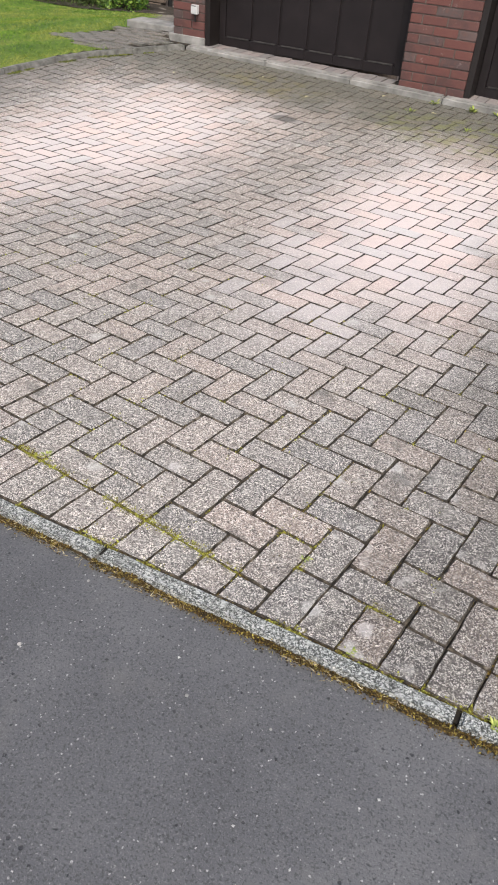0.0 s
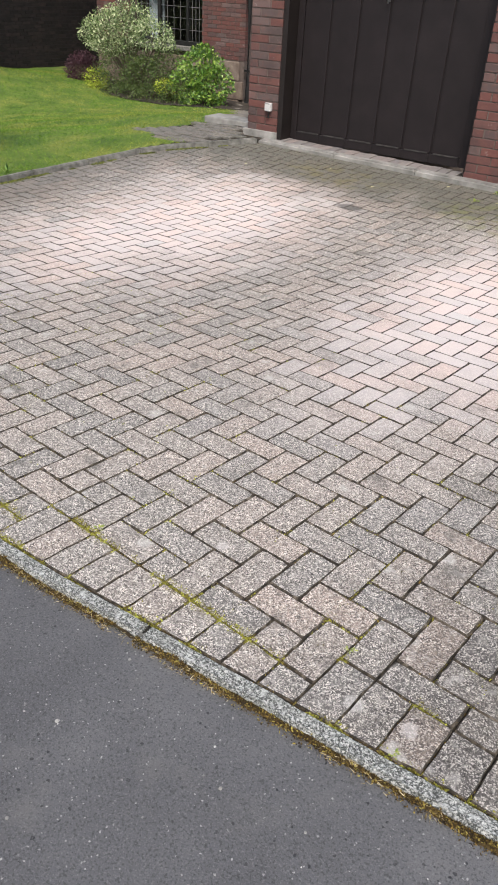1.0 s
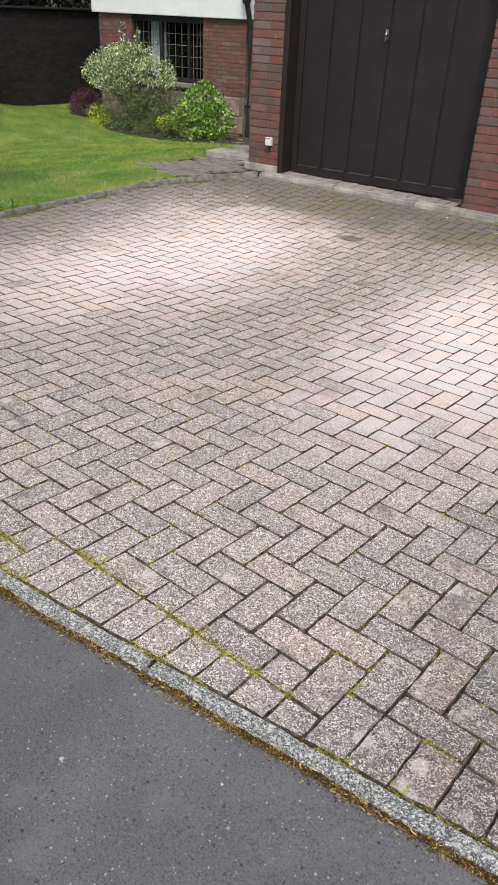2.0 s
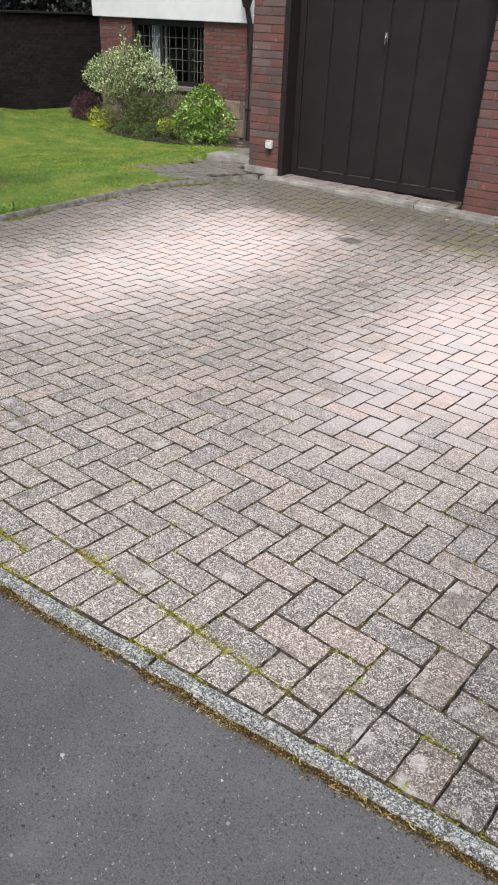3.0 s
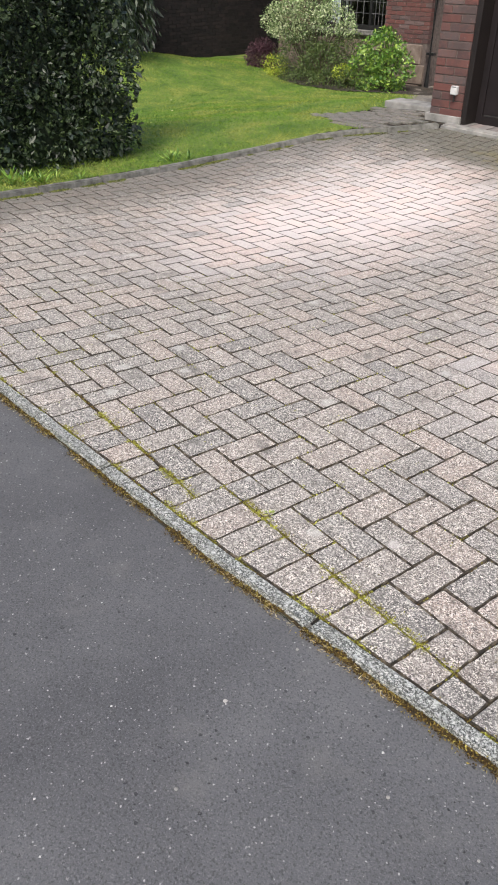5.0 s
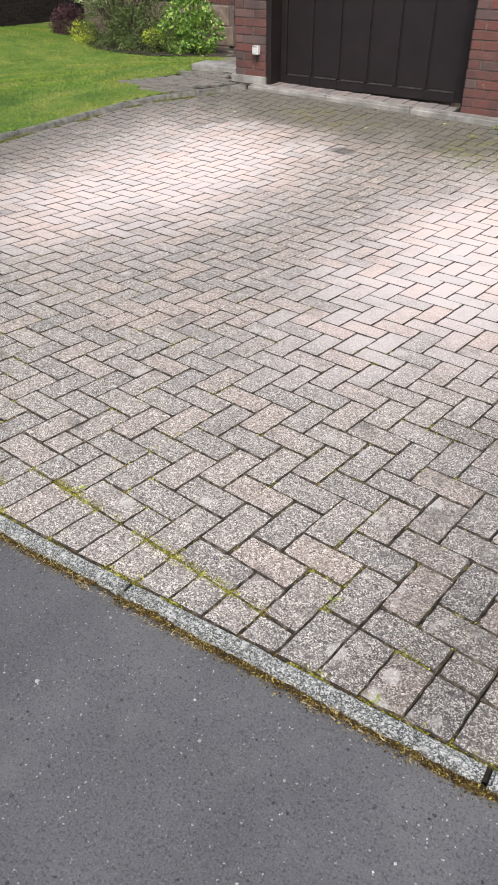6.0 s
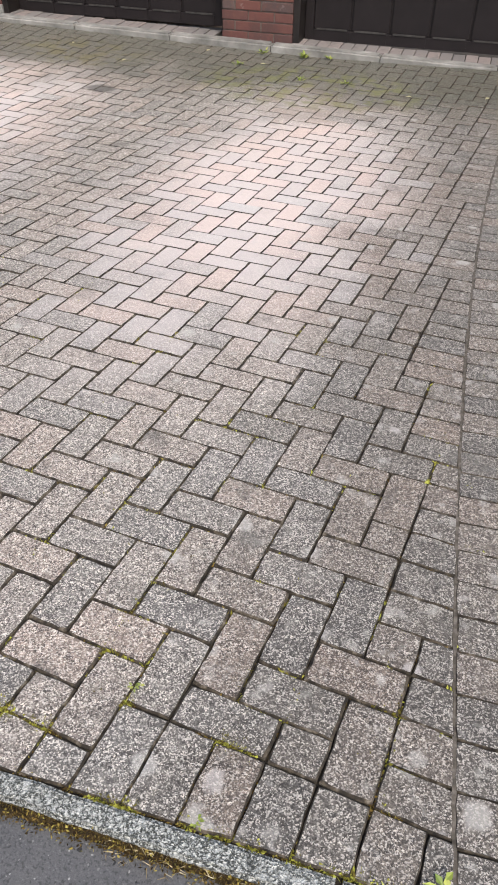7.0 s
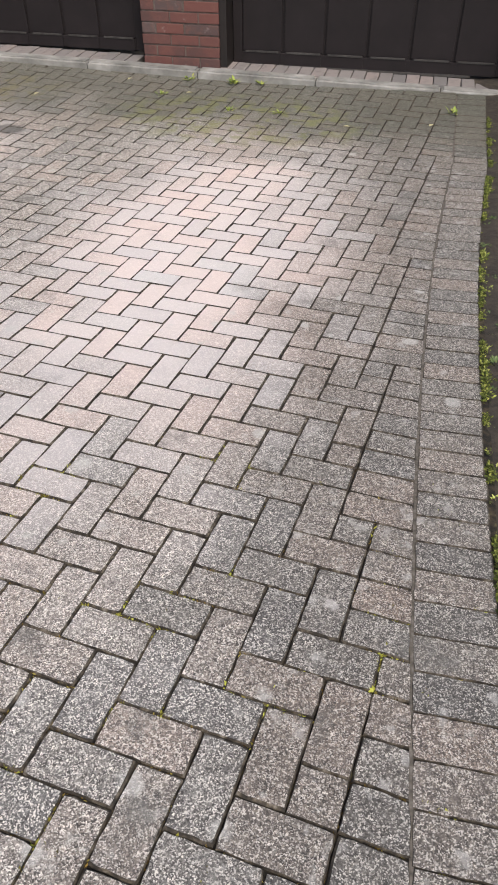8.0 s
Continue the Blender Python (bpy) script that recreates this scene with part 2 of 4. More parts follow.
def grass_material():
    """Mown blades, drifting from fresh green to dry straw-yellow in patches."""
    m, nt, b = material("grass_blade", 0.6, 0, 0.3)
    r = any_random(nt, True)
    fresh = ramp(nt, r, [(0.0, (0.040, 0.115, 0.008)), (0.5, (0.095, 0.205, 0.014)), (1.0, (0.19, 0.29, 0.034))])
    dry = ramp(nt, r, [(0.0, (0.085, 0.125, 0.014)), (0.5, (0.19, 0.225, 0.030)), (1.0, (0.36, 0.36, 0.09))])
    col = mixed(nt, span(nt, grain(nt, 1.1, 4), 0.42, 0.60, 0.05, 0.85), fresh, dry)
    col = mixed(nt, span(nt, grain(nt, 3.4, 4), 0.56, 0.70, 0, 0.45), col, (0.03, 0.055, 0.012))
    coloured(nt, b, col)
    return m


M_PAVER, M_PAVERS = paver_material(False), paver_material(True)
M_GRIT = leaf_material("pale_grit", [(0.0, (0.10, 0.10, 0.10)), (0.6, (0.22, 0.215, 0.21)), (1.0, (0.48, 0.47, 0.45))], 0.8, 0.3)
M_ASPHALT, M_KERB, M_BRICK = asphalt_material(), kerb_material(), brick_material()
M_JOINT = noisy("joint_soil", [(0.3, (0.006, 0.005, 0.004)), (0.47, (0.015, 0.012, 0.008)), (0.6, (0.042, 0.031, 0.018)), (0.72, (0.09, 0.078, 0.034))], 30, 0.95, 0.9, 160, 0.006)
M_ARRIS = noisy("joint_dirt", [(0.32, (0.012, 0.0095, 0.0075)), (0.46, (0.032, 0.026, 0.019)), (0.57, (0.078, 0.063, 0.045)), (0.68, (0.17, 0.148, 0.118))], 48, 0.95, 0.5, 120)
M_SOIL = noisy("dark_soil", [(0.3, (0.02, 0.016, 0.012)), (0.6, (0.045, 0.036, 0.026)), (0.8, (0.075, 0.06, 0.045))], 14, 0.95, 0.9, 40, 0.02)
M_LAWN = noisy("lawn_turf", [(0.3, (0.04, 0.085, 0.010)), (0.5, (0.095, 0.15, 0.02)), (0.7, (0.17, 0.195, 0.035))], 2.2, 0.9, 0.8, 60, 0.02, 0.5)
M_EDGE = noisy("edging_concrete", [(0.3, (0.065, 0.065, 0.056)), (0.5, (0.145, 0.142, 0.128)), (0.75, (0.26, 0.255, 0.235))], 16, 0.9, 0.5, 70)
M_SAND = noisy("jointing_sand", [(0.3, (0.045, 0.038, 0.030)), (0.5, (0.095, 0.082, 0.066)), (0.7, (0.17, 0.15, 0.125))], 55, 0.95, 0.5, 160)
M_GRAVEL = noisy("pale_gravel", [(0.3, (0.10, 0.088, 0.07)), (0.55, (0.19, 0.17, 0.14)), (0.8, (0.30, 0.27, 0.23))], 22, 0.95, 0.6, 60, 0.006)
M_THRESH = noisy("threshold_concrete", [(0.3, (0.12, 0.117, 0.107)), (0.55, (0.24, 0.234, 0.216)), (0.8, (0.37, 0.36, 0.335))], 6, 0.88, 0.5, 70)
M_MORTAR = noisy("mortar", [(0.3, (0.075, 0.060, 0.053)), (0.7, (0.15, 0.122, 0.106))], 20, 0.95, 0.4, 120)
M_PLINTH = noisy("stone_plinth", [(0.3, (0.12, 0.09, 0.072)), (0.6, (0.21, 0.168, 0.135)), (0.8, (0.30, 0.25, 0.21))], 8, 0.9, 0.4, 60)
# highlight on the door's light-catching ledges, put into a paler colour
M_LITLEDGE = noisy("lit_ledge_paint", [(0.35, (0.018, 0.016, 0.015)), (0.6, (0.045, 0.042, 0.039)), (0.8, (0.075, 0.07, 0.066))], 12, 0.8, 0.2, 60)
M_DOOR = noisy("dark_brown_paint", [(0.3, (0.0095, 0.0073, 0.0078)), (0.6, (0.0138, 0.0106, 0.0112)), (0.8, (0.019, 0.0148, 0.0155))], 5, 0.6, 0.12, 50, 0.001, spec=0.25)
M_FRAME = noisy("dark_frame_paint", [(0.3, (0.009, 0.007, 0.0065)), (0.7, (0.016, 0.012, 0.011))], 7, 0.5, 0.15, 60, 0.001)
# garden wall brick, mortar and coping: deep shade put into near-black colours
M_SHADEBRICK = noisy("shaded_brick", [(0.3, (0.011, 0.0085, 0.0085)), (0.6, (0.017, 0.0125, 0.012)), (0.8, (0.028, 0.019, 0.018))], 7, 0.9, 0.4, 60, 0.003, rnd=True)
M_SHADEMORTAR = noisy("shaded_mortar", [(0.3, (0.012, 0.011, 0.011)), (0.7, (0.022, 0.02, 0.02))], 9, 0.95, 0.3, 60)
M_SHADECOPING = noisy("shaded_coping", [(0.3, (0.010, 0.0075, 0.0075)), (0.6, (0.015, 0.0115, 0.011)), (0.8, (0.021, 0.0165, 0.016))], 5, 0.85, 0.5, 30, 0.003, rnd=False)
M_WHITE = noisy("white_render", [(0.3, (0.50, 0.53, 0.54)), (0.7, (0.58, 0.61, 0.62))], 3, 0.7, 0.2, 80)
M_PLASTIC = noisy("white_plastic", [(0.3, (0.42, 0.42, 0.41)), (0.7, (0.58, 0.58, 0.57))], 12, 0.45, 0.05, 90)
M_BLACK = noisy("black_plastic", [(0.3, (0.012, 0.012, 0.012)), (0.7, (0.022, 0.022, 0.022))], 8, 0.4, 0.1, 60)
M_CHROME = noisy("handle_metal", [(0.3, (0.22, 0.22, 0.22)), (0.7, (0.34, 0.34, 0.34))], 20, 0.35, 0.1, 80, metal=1.0)
M_CURTAIN = noisy("pale_curtain", [(0.3, (0.40, 0.44, 0.46)), (0.7, (0.52, 0.55, 0.57))], 5, 0.9, 0.2, 60)
M_LEAD = noisy("lead_strip", [(0.3, (0.10, 0.10, 0.105)), (0.7, (0.17, 0.17, 0.175))], 30, 0.5, 0.1, 80)
M_ROOM = noisy("dim_room", [(0.3, (0.10, 0.095, 0.09)), (0.7, (0.14, 0.13, 0.12))], 2, 0.9, 0)
M_BARK = noisy("bark", [(0.3, (0.05, 0.038, 0.028)), (0.7, (0.12, 0.095, 0.075))], 18, 0.9, 0.6, 60)
M_MOSS = noisy("kerb_moss", [(0.28, (0.014, 0.010, 0.006)), (0.45, (0.035, 0.024, 0.010)), (0.58, (0.07, 0.046, 0.014)), (0.75, (0.13, 0.10, 0.028))], 45, 0.95, 0.9, 120, 0.01)
M_WEED = leaf_material("weed_leaf", [(0.0, (0.12, 0.17, 0.03)), (0.5, (0.22, 0.28, 0.05)), (1.0, (0.36, 0.38, 0.09))])
M_STRAW = leaf_material("dry_straw", [(0.0, (0.20, 0.14, 0.06)), (0.5, (0.34, 0.27, 0.14)), (1.0, (0.5, 0.44, 0.28))], 0.8)
M_OCHRE = leaf_material("ochre_moss", [(0.0, (0.02, 0.013, 0.007)), (0.45, (0.06, 0.038, 0.012)), (0.8, (0.17, 0.115, 0.028)), (1.0, (0.32, 0.28, 0.07))], 0.9, 0.2)
M_EDGEMOSS = leaf_material("edge_moss_leaf", [(0.0, (0.035, 0.045, 0.012)), (0.4, (0.08, 0.10, 0.02)), (0.8, (0.17, 0.19, 0.035)), (1.0, (0.34, 0.35, 0.10))], 0.8, 0.2)
M_JMOSS = leaf_material("joint_moss_leaf", [(0.0, (0.06, 0.045, 0.012)), (0.35, (0.13, 0.11, 0.02)), (0.7, (0.26, 0.26, 0.04)), (1.0, (0.40, 0.42, 0.08))], 0.9, 0.2)
M_GRASS = grass_material()
M_VARIEG = leaf_material("variegated_leaf", [(0.0, (0.05, 0.09, 0.03)), (0.3, (0.12, 0.19, 0.06)), (0.6, (0.27, 0.35, 0.15)), (1.0, (0.56, 0.60, 0.38))])
M_LAUREL = leaf_material("laurel_leaf", [(0.0, (0.035, 0.09, 0.012)), (0.5, (0.11, 0.23, 0.03)), (1.0, (0.27, 0.38, 0.06))], 0.4, 0.5)
M_LOWLEAF = leaf_material("low_leaf", [(0.0, (0.035, 0.06, 0.015)), (0.6, (0.07, 0.11, 0.025)), (1.0, (0.12, 0.15, 0.04))])
M_PURPLE = leaf_material("purple_leaf", [(0.0, (0.035, 0.015, 0.025)), (0.6, (0.07, 0.028, 0.04)), (1.0, (0.11, 0.05, 0.06))])
M_YELLOW = leaf_material("yellow_leaf", [(0.0, (0.16, 0.24, 0.02)), (0.5, (0.29, 0.37, 0.03)), (1.0, (0.44, 0.48, 0.06))])
M_HEDGE = leaf_material("hedge_leaf", [(0.0, (0.010, 0.020, 0.007)), (0.6, (0.023, 0.042, 0.013)), (1.0, (0.055, 0.085, 0.026))], 0.45, 0.5)
M_DARKLEAF = leaf_material("dark_tree_leaf", [(0.0, (0.010, 0.018, 0.010)), (0.6, (0.02, 0.034, 0.016)), (1.0, (0.035, 0.052, 0.024))], 0.45, 0.5)
M_FALLEN = leaf_material("fallen_leaf", [(0.0, (0.30, 0.28, 0.12)), (1.0, (0.52, 0.48, 0.30))], 0.7)
glass, gnt, gb = material("window_glass", 0.03, 0, 0.5)
gb.inputs["Base Color"].default_value = (0.9, 0.95, 0.95, 1)
gb.inputs["Transmission Weight"].default_value = 1.0
gb.inputs["IOR"].default_value = 1.45
M_GLASS = glass

# ---------------------------------------------------------------- mesh helpers


def link_mesh(name, bm, mat, parent=None, label=""):
    me = bpy.data.meshes.new(name)
    bm.to_mesh(me)
    bm.free()
    me.materials.append(mat)
    ob = new(name, me)
    if parent is not None:
        ob.parent = parent
    return tagged(ob, label)


part = link_mesh


def block(bm, x0, x1, y0, y1, z0, z1, bevel=0.0):
    vs = bmesh.ops.create_cube(bm, size=1)["verts"]
    for v in vs:
        v.co = Vector(((x0 + x1) / 2 + v.co.x * (x1 - x0), (y0 + y1) / 2 + v.co.y * (y1 - y0), (z0 + z1) / 2 + v.co.z * (z1 - z0)))
    if bevel:
        es = list({e for v in vs for e in v.link_edges})
        bmesh.ops.bevel(bm, geom=es, offset=bevel, segments=2, affect='EDGES', profile=0.6)
    return vs


def box(name, dims, mat, parent=None, label="", bevel=0.004):
    bm = bmesh.new()
    block(bm, *dims, bevel)
    return link_mesh(name, bm, mat, parent, label)


def tube(bm, pts, radii, sides=7):
    rings = []
    for i, p in enumerate(pts):
        p = Vector(p)
        d = (Vector(pts[min(i + 1, len(pts) - 1)]) - Vector(pts[max(i - 1, 0)])).normalized()
        q = d.to_track_quat('Z', 'Y')
        rings.append([bm.verts.new(p + q @ Vector((math.cos(2 * math.pi * k / sides), math.sin(2 * math.pi * k / sides), 0)) * radii[i]) for k in range(sides)])
    for a, b in zip(rings, rings[1:]):
        for k in range(sides):
            bm.faces.new((a[k], a[(k + 1) % sides], b[(k + 1) % sides], b[k]))
    bm.faces.new(rings[0][::-1])
    bm.faces.new(rings[-1])


def empty(name):
    return new(name)


# ---------------------------------------------------------------- the lie of the ground
NX, NY, NZ = -0.01848, 0.06232, 0.99789
FRONT = 5.62          # foot of the garage threshold
KERB_IN, KERB_OUT = -0.230, -0.280


def kerb_off(x):
    """The kerb runs a hair off the x axis; its bend to the west is fitted to the camera's view."""
    return 0.006 * x + 0.040 * max(0.0, -0.40 - x)




def border_x(y):
    """Line of the soldier course, curved to fit the camera's view."""
    return 0.973 + 0.0165 * (min(y, 4.4) - 2.05) ** 2


PITCH = 0.1015        # one paver unit with its joint


def ground_z(x, y):
    x = max(-5.5, min(4.0, x))
    yy = max(-4.0, min(6.2, y))
    # far rise, twist and eastern lift are shaped to fit the camera's view
    far = max(0.0, yy - 1.8) ** 2
    return -(NX * x + NY * yy) / NZ + 0.0148 * far - 0.0029 * (x + 1.2) * far + 0.035 * max(0.0, x + 0.5) * max(0.0, yy - 4.6)


def edge_x(y):
    """The lawn's edge along the drive."""
    pts = ((-3.0, -4.45), (1.2, -4.53), (2.4, -4.56), (3.4, -4.50), (4.2, -4.37), (4.6, -4.27), (4.9, -4.12), (5.1, -3.95), (5.3, -3.77), (5.5, -3.61), (5.65, -3.49), (9, -3.2))
    for (a, u), (b, v) in zip(pts, pts[1:]):
        if y <= b:
            return u + (v - u) * (y - a) / (b - a)
    return pts[-1][1]


def sheet(name, mat, x0, x1, y0, y1, nx, ny, zf, keep=None, shift=None):
    bm = bmesh.new()
    vs = [[bm.verts.new((x0 + (x1 - x0) * i / nx, y0 + (y1 - y0) * j / ny, 0)) for j in range(ny + 1)] for i in range(nx + 1)]
    for row in vs:
        for v in row:
            v.co.y += shift(v.co.x) if shift else 0.0
            v.co.z = zf(v.co.x, v.co.y)
    for i in range(nx):
        for j in range(ny):
            q = (vs[i][j], vs[i + 1][j], vs[i + 1][j + 1], vs[i][j + 1])
            if keep is None or keep(sum(v.co.x for v in q) / 4, sum(v.co.y for v in q) / 4):
                bm.faces.new(q)
    bmesh.ops.delete(bm, geom=[v for v in bm.verts if not v.link_faces], context='VERTS')
    for f in bm.faces:
        f.smooth = True
    return link_mesh(name, bm, mat)


# far ground, one sheet to the horizon, a little under everything else
tagged(sheet("ground", M_SOIL, -400, 400, -400, 400, 40, 40, lambda x, y: -1.9), "dark bare earth under and round the plot", "ground", kind="structure")


def road_z(x, y):
    return ground_z(x, y) - 0.012 + 0.004 * noise.noise((x * 3, y * 3, 0))


tagged(sheet("road", M_ASPHALT, -14, 9, -12, KERB_OUT - 0.012, 150, 90, road_z, None, kerb_off), "worn dark grey asphalt road along the drive's kerb", "road", kind="structure")
bed = tagged(sheet("driveway_bed", M_JOINT, -5.0, 1.2, KERB_OUT + 0.02, FRONT + 0.1, 190, 190, lambda x, y: ground_z(x, y) - 0.0105 + 0.005 * noise.noise((x * 7, y * 7, 5)), lambda x, y: x > edge_x(y) - 0.05 or (y > 5.3 and x > -4.1)), "dark soil and sand in the paver joints", "paving", kind="structure")


def border_z(x, y):
    return ground_z(1.2, y) - 0.014 + (0.028 + 0.05 * noise.noise((x * 2.5, y * 2.5, 3))) * max(0.0, min(1.0, (x - 1.2) / 0.3)) + 0.25 * max(0, x - 1.9)


tagged(sheet("soil_border", M_SOIL, 1.15, 6.0, KERB_IN - 0.002, 9, 70, 110, border_z, None, kerb_off), "dark earth border beside the drive", "soil", kind="structure")

# ---------------------------------------------------------------- kerb of thin concrete edgings
for k in range(-7, 5):
    x0 = -0.036 + 0.9145 * k + 0.003
    bm = bmesh.new()
    block(bm, 0, 0.902, KERB_OUT, KERB_IN - 0.004, -0.15, 0.004, 0.0)
    bmesh.ops.subdivide_edges(bm, edges=[e for e in bm.edges if abs(e.verts[0].co.x - e.verts[1].co.x) > 0.1], cuts=14, use_grid_fill=True)
    bmesh.ops.bevel(bm, geom=[e for e in bm.edges if abs(e.verts[0].co.z - 0.004) < 1e-4 and abs(e.verts[1].co.z - 0.004) < 1e-4 and len(e.link_faces) == 2 and e.calc_face_angle(0) > 1], offset=0.007, segments=2, affect='EDGES')
    for v in bm.verts:
        x = v.co.x + x0
        nn = noise.noise((x * 9, v.co.y * 40, k))
        v.co.z += ground_z(x, v.co.y) + 0.0025 * nn
        v.co.y += 0.003 * noise.noise((x * 14, 5.0, v.co.z * 20)) + kerb_off(x)
        v.co.x = x
    tagged(link_mesh("kerb_edging", bm, M_KERB), "grey speckled concrete edging at the road", "kerb", "kerb edgings")

# ---------------------------------------------------------------- moss and dead grass between kerb and road
def mesh_from(name, verts, faces, mat, parent=None, label=""):
    me = bpy.data.meshes.new(name)
    me.from_pydata(verts, [], faces)
    me.materials.append(mat)
    ob = new(name, me)
    if parent is not None:
        ob.parent = parent
    return tagged(ob, label)


rng = random.Random(7)


def moss_z(x, y):
    return ground_z(x, y) - 0.012 + 0.010 * max(0, noise.noise((x * 13, y * 30, 1)) + 0.35) + 0.005 * noise.noise((x * 60, y * 60, 8))


moss = sheet("moss_strip", M_MOSS, -6.0, 3.6, KERB_OUT - 0.036, KERB_OUT + 0.004, 1100, 8, moss_z, lambda x, y: y - kerb_off(x) > KERB_OUT - 0.016 - 0.022 * noise.noise((x * 5.5, 2, 2)), kerb_off)
tagged(moss, "brown and yellow moss in the gap along the kerb", "moss", kind="stuff")


def leaf_at(verts, faces, p, length, width, direction, up, fold=0.25):
    """One folded leaf of four corners and a midrib."""
    d = direction.normalized()
    w = d.cross(up)
    w = w.normalized() if w.length > 1e-4 else Vector((1, 0, 0))
    n = w.cross(d)
    k = len(verts)
    mid = p + d * length * 0.5
    verts += [tuple(p), tuple(mid + w * width * 0.5 + n * fold * width * 0.5), tuple(p + d * length), tuple(mid - w * width * 0.5 + n * fold * width * 0.5)]
    faces += [(k, k + 1, k + 2), (k, k + 2, k + 3)]


def blade_at(verts, faces, p, length, width, direction):
    d = direction.normalized()
    w = d.cross(Vector((rng.uniform(-1, 1), rng.uniform(-1, 1), 0.3)))
    w = w.normalized() * width * 0.5
    k = len(verts)
    verts += [tuple(p - w), tuple(p + w), tuple(p + d * length)]
    faces.append((k, k + 1, k + 2))


def rand_dir(low=-1.0, high=1.0):
    a = rng.uniform(0, 2 * math.pi)
    z = rng.uniform(low, high)
    r = math.sqrt(max(0.0, 1 - min(1, z * z)))
    return Vector((r * math.cos(a), r * math.sin(a), z))


vs, fs = [], []
for _ in range(20000):
    x = rng.uniform(-3.2, 2.0)
    y = KERB_OUT + kerb_off(x) - abs(rng.gauss(0, 0.014))
    if noise.noise((x * 5.5, 2, 2)) < -0.25 or y < KERB_OUT + kerb_off(x) - 0.036:
        continue
    leaf_at(vs, fs, Vector((x, y, moss_z(x, y))), rng.uniform(0.003, 0.010), rng.uniform(0.0018, 0.0045), rand_dir(0.1, 0.9), rand_dir(0.2, 1), 0.2)
tagged(mesh_from("moss_tufts", vs, fs, M_OCHRE), "ochre and brown moss tufts along the kerb", "moss", kind="stuff")
vs, fs = [], []
for _ in range(1500):
    x = rng.uniform(-3.0, 2.0)
    if noise.noise((x * 4, 9, 9)) < -0.05:
        continue
    y = KERB_OUT + kerb_off(x) - rng.uniform(0.0, 0.034)
    blade_at(vs, fs, Vector((x, y, ground_z(x, y) - 0.006)), rng.uniform(0.007, 0.019), 0.0020, rand_dir(0.0, 0.45))
tagged(mesh_from("dead_grass", vs, fs, M_STRAW), "dry straw-coloured grass in the kerb gap", "dead grass", kind="stuff")

# ---------------------------------------------------------------- garage front
PF = 5.75            # face of the piers
DOOR_Y = 5.95


def top_z(x):
    """Top of the threshold; its slight fall to the east is fitted to the camera's view."""
    return -0.07 - 0.016 * (x + 3.4)


PIERS = ((-3.75, -3.385), (-1.31, -0.71), (1.45, 2.1))


def lay_bricks(parent, x0, x1, yface, z0, z1, depth=0.2, hole=None, size=1.0):
    """Courses of bricks proud of the mortar, half lapped, as parts that share their meshes by length."""
    made = {}
    row, z = 0, z0
    while z < z1 - 0.03 * size:
        x = x0 - (0.1125 * size if row % 2 else 0.0)
        while x < x1 - 0.02:
            a, b = max(x, x0), min(x + 0.215 * size, x1)
            x += 0.225 * size
            if x1 - b < 0.06 * size:
                b = x1
                x = x1
            if b - a < 0.03:
                continue
            spans = [(a, b)]
            if hole and z + 0.065 * size > hole[2] and z < hole[3]:
                spans = [(a, min(b, hole[0])), (max(a, hole[1]), b)]
            for c, d in spans:
                if d - c < 0.03:
                    continue
                key = round(d - c, 2)
                if key not in made:
                    bm = bmesh.new()
                    block(bm, -key / 2, key / 2, 0, depth, 0, 0.065 * size, 0.004)
                    me = bpy.data.meshes.new("brick")
                    bm.to_mesh(me)
                    bm.free()
                    me.materials.append(M_BRICK)
                    made[key] = me
                ob = new("brick", made[key])
                ob.parent = parent
                ob.matrix_basis = pose((c + d) / 2, yface + rng.uniform(-0.0015, 0.0015), z, 0, rng.uniform(-0.3, 0.3), rng.uniform(-0.4, 0.4))
        z += 0.075 * size
        row += 1


for k, (a, b) in enumerate(PIERS):
    bm = bmesh.new()
    block(bm, a + 0.006, b - 0.006, PF + 0.008, PF + (2.6 if k == 0 else 0.4), -0.4, 2.32)
    pier = link_mesh(("wall_garage_west", "wall_garage_middle", "wall_garage_east")[k], bm, M_MORTAR)
    tagged(pier, "red brick garage pier with pale mortar joints", "brick wall", kind="structure")
    if k < 2:
        lay_bricks(pier, a, b, PF, top_z((a + b) / 2) - 0.02, 2.3, 0.195)
tagged(box("pier_plinth", (-3.80, -3.38, PF - 0.012, PF + 0.1, -0.4, -0.005), M_THRESH, bevel=0.008), "mossy concrete foot under the brick pier", "plinth", kind="structure")
box("lintel", (-3.75, 2.1, PF + 0.004, PF + 0.3, 2.32, 2.75), M_FRAME)
tagged(bpy.data.objects["lintel"], "dark boarded beam over the garage doors", "lintel", kind="structure")
tagged(box("wall_garage_side", (-3.744, -3.6, PF + 2.6, 9.2, -0.4, 2.75), M_MORTAR), "plain brick side wall of the garage", "wall", kind="structure")
tagged(box("garage_roof", (-3.9, 2.3, PF - 0.25, 9.2, 2.76, 2.95), M_FRAME), "dark flat garage roof with deep fascia", "roof", kind="structure")
tagged(box("wall_garage_back", (-3.6, 2.1, 9.0, 9.2, -0.4, 2.75), M_MORTAR), "plain back wall of the garage", "wall", kind="structure")

